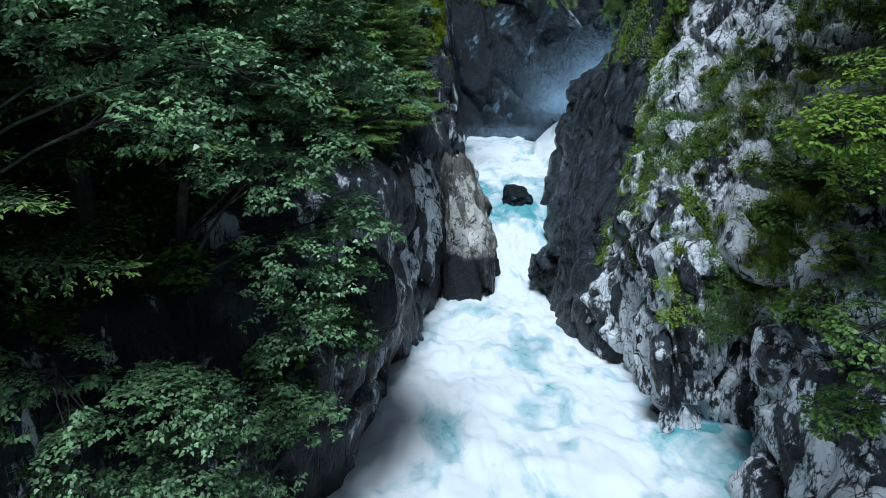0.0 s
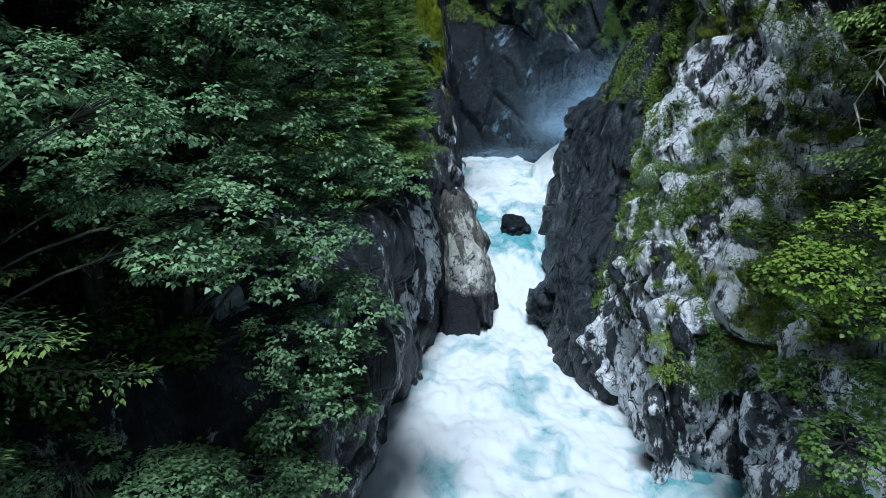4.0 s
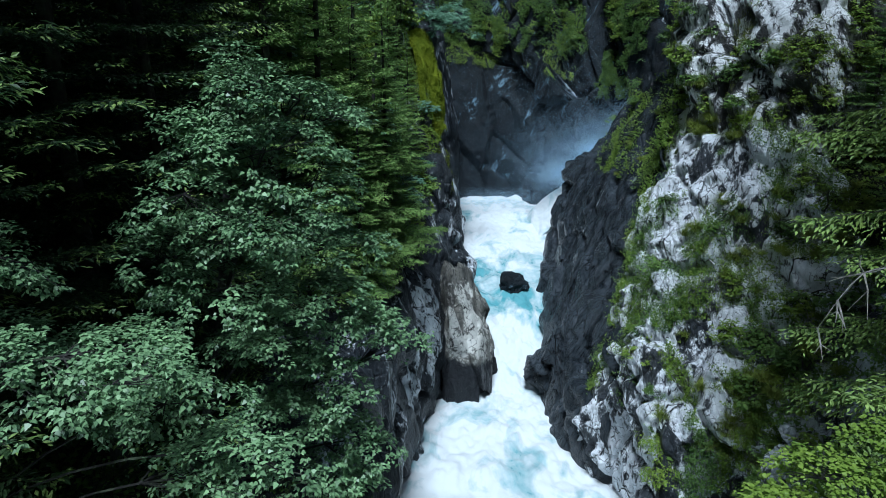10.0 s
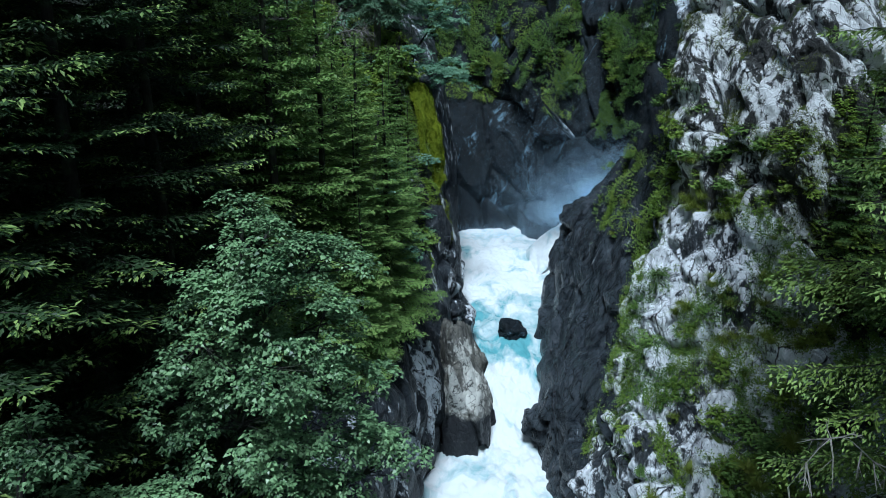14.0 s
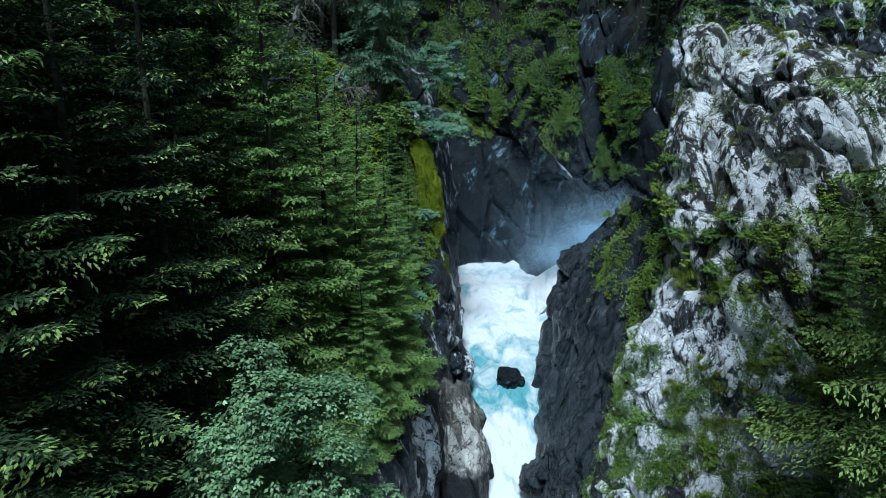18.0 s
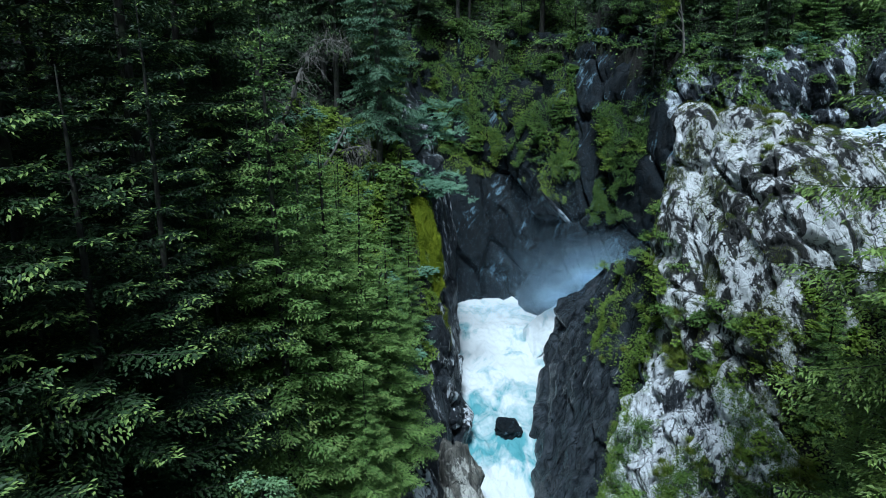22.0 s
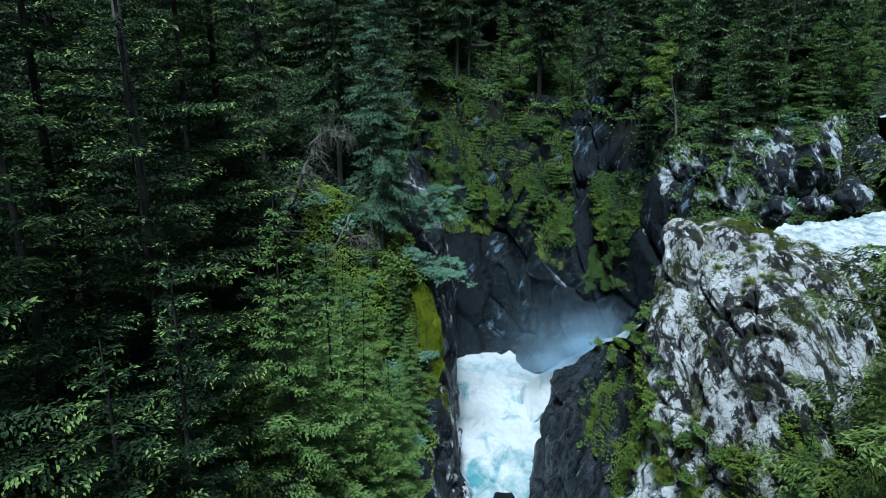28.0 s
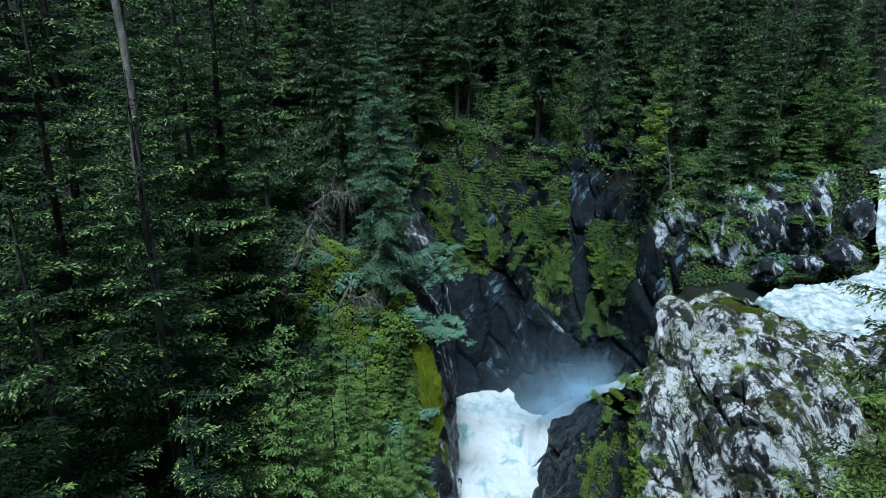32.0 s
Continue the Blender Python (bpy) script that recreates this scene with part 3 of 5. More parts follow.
rock_sheet("cliff_upper", [
    [(14.4, 48.4, 18), (14.2, 47.9, 20.5), (14.6, 47.6, 22.6), (15, 48, 24.4), (15.6, 48.6, 25.8), (16.4, 49.6, 26.8)],
    [(16.2, 44.6, 17), (16.4, 44.2, 19.8), (17, 43.8, 22.2), (17.4, 44, 24.2), (17.8, 44.8, 25.6), (18.2, 46, 26.6)],
    [(18.4, 42.6, 17), (18.6, 42.4, 19.8), (18.9, 42, 22.4), (19.3, 42.1, 24.4), (19.8, 43, 25.8), (20.4, 45, 26.8)],
    [(21.6, 42.4, 17), (21.6, 42.4, 20.4), (21.8, 42, 22.4), (22.2, 42.4, 24.4), (22.6, 43.2, 25.8), (23, 45, 26.8)],
    [(25, 43.2, 17), (25, 43.2, 20.4), (25, 42.8, 22.6), (25.4, 42.8, 24.4), (25.8, 43.4, 26), (26.4, 45, 27.2)],
    [(28.6, 44.4, 17), (28.4, 44.4, 20.4), (28.2, 44, 23), (28.4, 44, 25), (28.8, 44.4, 26.6), (29.4, 46, 28.2)],
], 190, 90, ROCK_EDGE, "lichen-streaked rock step below the forest edge", 0.5, 0.2, 0.05, 2.2, 61, 1, ledge=0.2, period=1.8, cleft=0.35)


def boulder(name, at, size, turn, material, label, seed, detail=40, cut=0.35, category="boulder"):
    """A rounded, broken rock."""
    u, v = np.meshgrid(np.linspace(0, 2 * np.pi, detail * 2), np.linspace(0.001, np.pi - 0.001, detail), indexing="ij")
    p = np.stack([np.cos(u) * np.sin(v), np.sin(u) * np.sin(v), np.cos(v)], -1).reshape(-1, 3)
    r = 1 + cut * 0.5 * facets(p * 1.1 + seed * 3.7, seed, 2.2) + 0.22 * fbm(p * 1.2 + seed, seed + 3, 3) + 0.05 * facets(p * 4 + seed, seed + 5, 1.6) + 0.03 * fbm(p * 8, seed + 8, 2)
    p = p * r[:, None] * np.array(size)
    p.reshape(detail * 2, detail, 3)[-1] = p.reshape(detail * 2, detail, 3)[0]
    ob = new(name, mesh_of(name, p, grid_faces(detail * 2, detail)[:, ::-1], True))
    ob.data.materials.append(material)
    ob.matrix_world = pose(*at, *turn)
    return tagged(ob, label, category)


boulder("boulder", (4.2, 34.4, 3.65), (0.9, 0.75, 0.62), (0, 8, 20), ROCK_BACK, "wet black boulder standing in the turquoise stream", 5, 40, 0.14)
boulder("rock_vein", (9.5, 48.3, 14.5), (0.16, 0.5, 2.3), (0, -44, 12), ROCK_EDGE, "pale slanting rib of quartz on the back wall", 33, 30, 0.3, "rock rib")
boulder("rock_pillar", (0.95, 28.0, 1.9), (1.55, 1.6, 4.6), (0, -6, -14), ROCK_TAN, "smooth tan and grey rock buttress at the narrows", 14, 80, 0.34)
for at, size, turn, seed in (((-0.1, 32.7, 7.0), (0.9, 0.9, 1.2), 20, 61), ((0.5, 32.4, 5.7), (0.75, 0.8, 0.65), 70, 62), ((-0.6, 34.0, 9.6), (1.0, 1.0, 1.7), 120, 63), ((0.2, 33.8, 8.3), (0.6, 0.6, 0.8), 10, 64)):
    boulder("wall_block", at, size, (0, 6, turn), ROCK_LEFT, "rounded dark rock block of the gorge wall", seed, 36, 0.3, "rock")
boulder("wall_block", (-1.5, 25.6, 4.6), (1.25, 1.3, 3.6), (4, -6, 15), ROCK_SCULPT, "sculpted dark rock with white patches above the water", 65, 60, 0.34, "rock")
for at, size, turn, seed in (((5.25, 27.2, 1.5), (1.2, 1.2, 1.25), 40, 91), ((6.1, 24.2, 0.5), (1.25, 1.7, 1.7), 15, 92), ((6.4, 25.8, 3.0), (1.1, 1.6, 2.0), 75, 93)):
    boulder("wall_block", at, size, (0, 10, turn), ROCK_SLAB, "rounded water-worn rock knob at the foot of the slab", seed, 44, 0.3, "rock")
for at, size, turn, seed in (((26.8, 39.9, 23.0), (1.2, 1.0, 0.9), 30, 71), ((28.6, 41.2, 25.2), (1.0, 0.9, 1.2), 80, 72), ((24.4, 39.4, 22.5), (1.0, 0.7, 0.6), 10, 73), ((21.5, 38.9, 22.2), (1.3, 0.8, 0.7), 50, 74)):
    boulder("river_boulder", at, size, (0, 0, turn), ROCK_EDGE, "dark wet boulder on the river bank", seed, 26, 0.35)
boulder("mossy_boulder", (22.6, 26.6, 20.9), (2.5, 2.6, 2.0), (0, 0, 30), ROCK_TOP, "mossy boulder beside the upper stream", 12, 50, 0.3)

# ---- water ----
def water_sheet(name, path, nu, nv, material, label, rough=0.12, seed=1, lump=1.0):
    """Water between a left and a right bank line, with churned relief."""
    g = spline(np.array(path, float), nu, 0)
    s = np.linspace(0, 1, nv)[None, :, None]
    p = (g[:, None, 0] * (1 - s) + g[:, None, 1] * s).reshape(-1, 3)
    p[:, 2] += rough * (fbm(p * np.array([0.9, 0.7, 0.9]) * lump, seed, 5) + 0.6 * np.abs(fbm(p * np.array([2.2, 1.6, 2]) * lump, seed + 9, 3)))
    ob = new(name, mesh_of(name, p, grid_faces(nu, nv)[:, ::-1], True))
    ob.data.materials.append(material)
    return tagged(ob, label, "water", kind="structure")


water_sheet("water_lower", [
    [(-30, -20, -0.1), (40, -20, -0.1)], [(-8, 4, 0), (15, 4, 0)], [(-4.5, 13, 0), (11, 13, 0)], [(-4, 20, 0), (9, 20, 0)],
    [(-2.5, 24.5, 0.15), (7.5, 24.5, 0.15)], [(-0.5, 27.5, 0.6), (6.6, 27.5, 0.6)], [(0.5, 30, 1.9), (6.4, 30, 1.9)], [(0.6, 32.5, 3.0), (7, 32.5, 3.0)],
    [(0.3, 35, 3.4), (8, 35, 3.4)], [(0, 39, 3.9), (9, 39, 3.9)], [(-0.2, 44, 4.7), (11, 44, 4.7)], [(-0.5, 49, 5.2), (12, 49, 5.2)], [(-0.5, 56, 5.3), (13, 56, 5.3)]],
    420, 150, WATER, "churning white and turquoise water of the gorge", 0.17, 71)
water_sheet("water_chute", [
    [(5.6, 42.6, 2.6), (6.0, 47, 4.4)], [(6.6, 42.6, 3.8), (7.2, 46.6, 6.0)], [(8.0, 43, 5.4), (8.6, 46.2, 7.2)], [(9.6, 43.4, 7.2), (10.2, 46, 8.4)], [(11.4, 43.2, 9.0), (12, 45.6, 9.8)],
    [(13, 42, 11.4), (14.4, 44, 11.8)], [(14.6, 38.6, 15.5), (16.4, 40.4, 15.5)], [(17.4, 35.2, 20.4), (18.2, 38.2, 20.4)]],
    160, 40, WATER, "white falls shooting down a slanting rock chute", 0.15, 75)
water_sheet("water_upper", [
    [(16.8, 31.6, 20.6), (17.8, 34.6, 20.4)], [(18.2, 29.6, 21.7), (19.4, 34.9, 21.8)], [(21, 28, 21.9), (22.4, 36.6, 21.9)], [(26, 27, 22.0), (25.8, 37.6, 22.0)],
    [(33, 32.5, 22.3), (29.3, 39.6, 22.3)], [(35, 37, 24.4), (29.9, 41.2, 24.1)], [(37, 40.5, 27.2), (31.4, 44, 27.2)], [(44, 46, 27.9), (33, 47.8, 27.9)], [(56, 58, 28.4), (43, 62, 28.4)]],
    300, 130, WATER_UP, "white rapids of the upper river", 0.26, 79)
boulder("bank_rock", (19.4, 28.2, 20.9), (1.5, 2.0, 1.3), (0, 8, 30), ROCK_TOP, "pale rock at the lip of the upper river", 81, 44, 0.4, "rock")

# the curtain of bright moss on the rim
rock_sheet("moss_curtain", [
    [(-1.1, 35.5, 12.0), (-1.3, 35.7, 14.4), (-1.5, 36.0, 16.2), (-2.0, 36.5, 17.8)],
    [(-0.5, 35.5, 11.6), (-0.7, 35.8, 14.4), (-0.9, 36.1, 16.2), (-1.3, 36.6, 18.0)],
    [(0.0, 36.0, 12.4), (-0.2, 36.2, 14.4), (-0.4, 36.4, 16.0), (-0.9, 36.9, 17.6)],
    [(0.1, 37.0, 12.6), (-0.1, 37.0, 14.4), (-0.4, 37.0, 16.0), (-1.0, 37.4, 17.6)],
], 60, 60, MOSS_BRIGHT, "thick bright yellow-green moss hanging over the rim", 0.25, 0.08, 0.03, 1.2, 55, 1, smooth=True)
tagged(bpy.data.objects["moss_curtain"], category="moss")


# ---- plants: shapes of single leaves as (along, across, lift) ----
MAPLE = np.array([(0, 0, 0), (0.12, 0.40, -0.03), (0.46, 0.30, 0.02), (1, 0, -0.16), (0.46, -0.30, 0.02), (0.12, -0.40, -0.03)])
OVAL = np.array([(0, 0, 0), (0.3, 0.27, 0.06), (0.7, 0.2, 0.03), (1, 0, -0.12), (0.7, -0.2, 0.03), (0.3, -0.27, 0.06)])
DIAMOND = np.array([(0, 0, 0), (0.45, 0.28, 0.05), (1, 0, -0.1), (0.45, -0.28, 0.05)])


def leaves(p, d, n, length, width, shape):
    """One small polygon for each place p, pointing along d and facing n."""
    d = unit(d)
    s = unit(np.cross(n, d))
    n = np.cross(d, s)
    k = len(shape)
    length, width = np.broadcast_to(length, len(p))[:, None, None], np.broadcast_to(width, len(p))[:, None, None]
    v = p[:, None] + d[:, None] * shape[None, :, :1] * length + s[:, None] * shape[None, :, 1:2] * width + n[:, None] * shape[None, :, 2:] * length
    return v.reshape(-1, 3), np.arange(len(p) * k).reshape(-1, k)


def tubes(lines, sides=5):
    """Round, tapering stems along many lines; a line is (points, radii)."""
    vs, fs, at = [], [], 0
    a = np.linspace(0, 2 * np.pi, sides, endpoint=False)
    for pts, rad in lines:
        pts, rad = np.asarray(pts, float), np.asarray(rad, float)
        d = unit(np.gradient(pts, axis=0))
        ref = np.where(np.abs(d[:, 2:]) > 0.9, np.array([[1.0, 0, 0]]), np.array([[0, 0, 1.0]]))
        u = unit(np.cross(d, ref))
        w = np.cross(d, u)
        ring = pts[:, None] + rad[:, None, None] * (np.cos(a)[None, :, None] * u[:, None] + np.sin(a)[None, :, None] * w[:, None])
        vs.append(ring.reshape(-1, 3))
        i = at + np.arange(len(pts) * sides).reshape(len(pts), sides)
        j = np.roll(i, -1, 1)
        fs.append(np.stack([i[:-1], j[:-1], j[1:], i[1:]], -1).reshape(-1, 4))
        at += len(pts) * sides
    return np.concatenate(vs), np.concatenate(fs)


def rnd_dirs(rng, n, up=0.0):
    v = rng.normal(size=(n, 3))
    v[:, 2] += up
    return unit(v)


def spruce_parts(seed, high, wide, base, gap=0.34, step=0.15, shape=DIAMOND, fat=0.33, droop=1.0, ragged=0.25, most=0.42, taper=0.75):
    """Trunk, branchwork, needled boughs and pale bough tips of a spruce that stands at the origin."""
    rng = np.random.default_rng(seed)
    trunk_r = high * 0.0075 + 0.03
    zt = np.linspace(0, high, 14)
    bend = np.stack([0.05 * np.sin(zt * 0.4 + seed), 0.05 * np.cos(zt * 0.33 + seed), zt], -1)
    trunk = tubes([(bend, trunk_r * (1 - zt / high) ** 0.8 + 0.012)], 9)
    limbs, P, D, N, L, Q = [], [], [], [], [], []
    z = base
    while z < high - 0.1:
        f = (high - z) / (high - base)
        for az in rng.uniform(0, 6.283) + np.arange(rng.integers(5, 7)) * 1.1:
            l = (wide * f ** taper + 0.12) * rng.uniform(1 - ragged * 1.5, 1 + ragged)
            z0 = z + rng.uniform(-0.5, 0.5) * gap
            dr = droop * rng.uniform(0.6, 1.25) * (0.35 + 0.65 * f)
            u = np.linspace(0, 1, 4)
            lz = lambda q: z0 + l * (0.16 * q - 0.62 * dr * q ** 2 + 0.36 * dr * q ** 3 + 0.2 * (1 - f) * q)
            az2 = az + rng.normal(0, 0.15)
            ax = np.array([math.cos(az2), math.sin(az2), 0])
            limbs.append((np.stack([ax[0] * u * l, ax[1] * u * l, lz(u)], -1), (0.009 * l + 0.004) * (1.05 - u)))
            s = np.arange(0.10 * l + rng.uniform(0, step), l, step)
            if not len(s):
                continue
            q = s / l
            c = np.stack([ax[0] * s, ax[1] * s, lz(q)], -1)
            side = np.array([-ax[1], ax[0], 0])
            slope = (lz(q + 0.02) - lz(q)) / (0.02 * l)
            along = unit(np.stack([ax[0] + 0 * q, ax[1] + 0 * q, slope], -1))
            for sg in (-1, 1):
                reach = np.clip(0.5 * l * (1 - q) ** 0.7 * (0.4 + q), 0.1, 1.2) * rng.uniform(0.7, 1.2, len(s))
                twig = unit(along * rng.uniform(0.5, 0.9, (len(s), 1)) + sg * side + np.array([0, 0, -0.2 * droop]) + rng.normal(0, 0.12, (len(s), 3)))
                for r in np.arange(0, reach.max(), most * 0.6):
                    on = r < reach
                    k = int(on.sum())
                    P.append(c[on] + twig[on] * r + rng.normal(0, 0.025, (k, 3)) - np.array([0, 0, 0.16 * droop * r * r]))
                    D.append(twig[on] + rng.normal(0, 0.36, (k, 3)) + np.array([0, 0, -0.06 * droop - 0.12 * droop * r]))
                    N.append(np.array([[0, 0, 1.0]]) + rng.normal(0, 0.24, (k, 3)))
                    L.append(most * rng.uniform(0.65, 1.25, k) * (1 - 0.3 * r / reach[on])), Q.append(0.75 * q[on] + 0.4 * r / reach[on])
            tip = slice(len(s) // 3, None)
            P.append(c[tip]), D.append(along[tip] + rng.normal(0, 0.2, c[tip].shape)), N.append(np.array([[0, 0, 1.0]]) + rng.normal(0, 0.25, c[tip].shape))
            L.append(np.full(len(c[tip]), min(most * 0.6, 0.35)) * rng.uniform(0.7, 1.2, len(c[tip]))), Q.append(q[tip] + 0.1)
        z += gap * rng.uniform(0.75, 1.3)
    P, D, N, L, Q = (np.concatenate(a) for a in (P, D, N, L, Q))
    # Splits shade-dark inner needles from the tips that carry painted light.
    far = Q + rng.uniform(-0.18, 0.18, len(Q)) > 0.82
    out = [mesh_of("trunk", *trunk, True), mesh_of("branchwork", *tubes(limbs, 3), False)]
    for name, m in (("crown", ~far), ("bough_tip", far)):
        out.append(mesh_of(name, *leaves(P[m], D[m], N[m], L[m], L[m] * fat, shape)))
    return out


def spruce(name, parts, needle, label, bark=None, category="spruce tree", group="", tip=None):
    ob = empty(name, label, category, group)
    part("trunk", parts[0], bark or BARK, ob)
    tagged(part("branchwork", parts[1], bark or BARK, ob), kind="stuff")
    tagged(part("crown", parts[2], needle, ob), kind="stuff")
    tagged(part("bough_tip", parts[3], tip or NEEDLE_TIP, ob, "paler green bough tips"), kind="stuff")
    return ob


def stand(ob, x, y, turn, size=1.0, lean=(0, 0), sink=0.25, z=None, squeeze=1.0):
    z = GZ(x, y) - sink if z is None else z
    ob.matrix_world = pose(x, y, z, lean[0], lean[1], turn) @ Matrix.Diagonal((size * squeeze, size * squeeze, size, 1))
    return ob


def stand_copy(ob, x, y, turn, size=1.0, squeeze=1.0, sink=0.25, z=None):
    z = GZ(x, y) - sink if z is None else z
    m = Matrix.Translation((x, y, z)) @ Matrix.Rotation(radians(turn), 4, "Z") @ Matrix.Diagonal((size * squeeze, size * squeeze, size, 1))
    made = copy_thing(ob, Matrix.Identity(4))
    made.matrix_basis = m
    return made


BANK = np.concatenate([SHEETS[k][0].reshape(-1, 3)[::3] for k in ("cliff_left", "cliff_right", "rock_slab")])


def GZ(x, y):
    """Height of whatever a plant can stand on at x, y."""
    z = float(ground_points(np.array([x]), np.array([y]))[0, 2])
    near = BANK[(np.abs(BANK[:, 0] - x) < 0.35) & (np.abs(BANK[:, 1] - y) < 0.35)]
    return max([z] + list(near[:, 2]))


# tall trees of the left bank, plus unseen ones added to block light
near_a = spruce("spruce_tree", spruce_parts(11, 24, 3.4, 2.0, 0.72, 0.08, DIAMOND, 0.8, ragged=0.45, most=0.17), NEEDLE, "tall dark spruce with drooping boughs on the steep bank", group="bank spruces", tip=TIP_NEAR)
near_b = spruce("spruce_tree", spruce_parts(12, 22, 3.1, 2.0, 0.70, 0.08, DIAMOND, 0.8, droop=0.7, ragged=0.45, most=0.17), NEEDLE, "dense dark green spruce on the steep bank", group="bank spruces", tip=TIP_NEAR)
near_c = spruce("spruce_tree", spruce_parts(13, 15, 2.5, 0.6, 0.46, 0.08, DIAMOND, droop=0.85, most=0.16, fat=0.85), NEEDLE_LIGHT, "younger yellow-green spruce at the gorge edge", group="edge spruces", tip=TIP_YOUNG)


def to_top(ob, high, x, y, top, turn, squeeze=1.0, first=False):
    """Stands a tree (or a copy) so that its tip comes to a height."""
    s = (top - GZ(x, y) + 0.25) / high
    return stand(ob, x, y, turn, s, squeeze=squeeze) if first else stand_copy(ob, x, y, turn, s, squeeze)


to_top(near_a, 24, -9.5, 10.4, 34.0, 20, 0.95, first=True)
to_top(near_b, 22, -8.6, 17.6, 34.6, 140, first=True)
to_top(near_c, 15, -5.4, 19.6, 26.6, 70, 0.9, first=True)
for x, y, top, turn, sq in ((-9.6, 13.6, 32.5, 200, 1.15), (-12.5, 9, 38, 75, 1), (-13, 15, 41, 10, 1), (-10.5, 21.5, 42, 280, 1), (-14.5, 24, 44, 130, 1), (-10.8, 26.5, 41, 220, 0.9), (-17, 18, 44, 0, 1)):
    to_top(near_a, 24, x, y, top, turn, sq)
# From (-8.8, 4.2) on: unseen spruces, added to shade both banks.
for x, y, top, turn, sq in ((-6.6, 14.3, 26.5, 30, 0.95), (-11.8, 18.5, 38, 250, 1), (-6.9, 22.4, 24.5, 100, 1.1), (-10.2, 29, 44, 330, 1), (-7.2, 12.0, 25.0, 300, 1.3), (-13.2, 31, 46, 45, 1), (-11.4, 6.6, 25, 190, 1), (-7.7, 8.4, 24.5, 250, 1.1), (-8.8, 4.2, 19, 20, 1.2), (-11.8, 0.6, 26, 10, 1.0), (-12.2, 3.2, 28, 80, 1.0), (-13, -2.4, 30, 150, 1.1), (-10.4, -5, 29, 220, 1.3), (-13.4, 3, 33, 300, 1.2), (-12, -9, 30, 40, 1.3), (-15, -6, 34, 100, 1.2), (15.8, 3.6, 27, 30, 1.2), (19.5, 1, 30, 110, 1.2), (20, -4, 30, 200, 1.2), (18.6, 5.6, 29, 260, 1.1)):
    to_top(near_b, 22, x, y, top, turn, sq)
# The one at (-9.6, 4.6) is out of view, added to cast shade.
for x, y, top, turn, sq in ((-3.2, 23.6, 19.8, 10, 1.3), (-4.2, 21.4, 22.5, 160, 1.2), (-5.8, 24.6, 23.0, 260, 1), (-7.4, 19.2, 23, 50, 1), (-4.6, 26.6, 21, 120, 0.9), (-2.2, 29.4, 16.0, 45, 1.0), (-2.3, 24.8, 18.2, 80, 1.3), (-1.8, 32.4, 17.5, 200, 1.0), (-2.9, 34.6, 20.0, 15, 0.9), (-2.6, 27.4, 17.2, 330, 1.1), (-3.2, 22.2, 17.0, 210, 1.3), (-2.8, 20.4, 14.5, 150, 1.3), (-4.2, 31, 20.5, 70, 1.1), (-4.8, 28.6, 21.5, 20, 1.1), (-9.6, 4.6, 17, 0, 1.2), (12.9, 16.8, 17.0, 30, 0.95), (14.4, 14.6, 17.5, 310, 1.0), (13.4, 19.6, 18.5, 170, 1.0)):
    to_top(near_c, 15, x, y, top, turn, sq)

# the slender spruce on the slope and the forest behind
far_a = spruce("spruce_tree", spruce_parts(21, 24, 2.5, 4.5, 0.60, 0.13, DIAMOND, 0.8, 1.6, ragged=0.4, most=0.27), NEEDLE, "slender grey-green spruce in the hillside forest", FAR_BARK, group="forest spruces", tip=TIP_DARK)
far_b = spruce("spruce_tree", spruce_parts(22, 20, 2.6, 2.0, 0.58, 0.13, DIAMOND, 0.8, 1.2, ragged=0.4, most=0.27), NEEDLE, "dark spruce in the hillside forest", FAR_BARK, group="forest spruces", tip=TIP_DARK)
far_c = spruce("spruce_tree", spruce_parts(23, 12, 2.0, 0.3, 0.48, 0.12, DIAMOND, 0.8, 0.9, most=0.22), NEEDLE_LIGHT, "young spruce at the forest edge", group="forest spruces")
pale_spruce = spruce("spruce_tree", spruce_parts(25, 24, 2.4, 2.5, 0.46, 0.10, DIAMOND, 0.8, 1.7, ragged=0.35, most=0.20), NEEDLE_PALE, "slender pale blue-green spruce with hanging boughs on the slope", FAR_BARK, tip=NEEDLE_PALE)
stand(pale_spruce, -4.0, 39.7, 0, 1.0)
stand(far_a, -8.8, 47.5, 0, 0.95)
stand(far_b, 19.6, 43.5, 40, 0.62)
stand(far_c, -6.5, 33, 0, 0.8)
rng = np.random.default_rng(5)
spots = [(9.2, 60.6, "a", 1.1), (15.6, 47.5, "a", 0.85), (13.2, 55, "a", 0.9), (22.6, 45.5, "b", 0.8), (17.8, 48.5, "b", 0.85), (26.6, 45.5, "c", 0.7), (24.6, 43.6, "c", 0.45), (29, 49, "a", 0.9),
         (-7.5, 45, "a", 1.0), (-14, 37, "b", 1.0), (-12.4, 43, "a", 1.05), (1.5, 64, "a", 1.0), (-2.2, 60.5, "b", 0.9), (-4.6, 52, "b", 0.9), (5.8, 63.5, "c", 0.7), (12, 59, "c", 0.6), (3.2, 61.6, "c", 0.4), (20.6, 46.2, "c", 0.6), (-12, 58, "a", 1.0), (-9, 61, "b", 1.0), (-15, 66, "a", 1.1), (-11, 66, "a", 1.0), (-8.4, 56, "b", 0.8), (31, 53, "a", 0.9), (34, 58, "a", 1.0), (28, 55, "b", 0.9), (31.5, 48, "c", 0.7), (33, 49.5, "b", 0.7), (25.5, 50, "b", 0.8)]
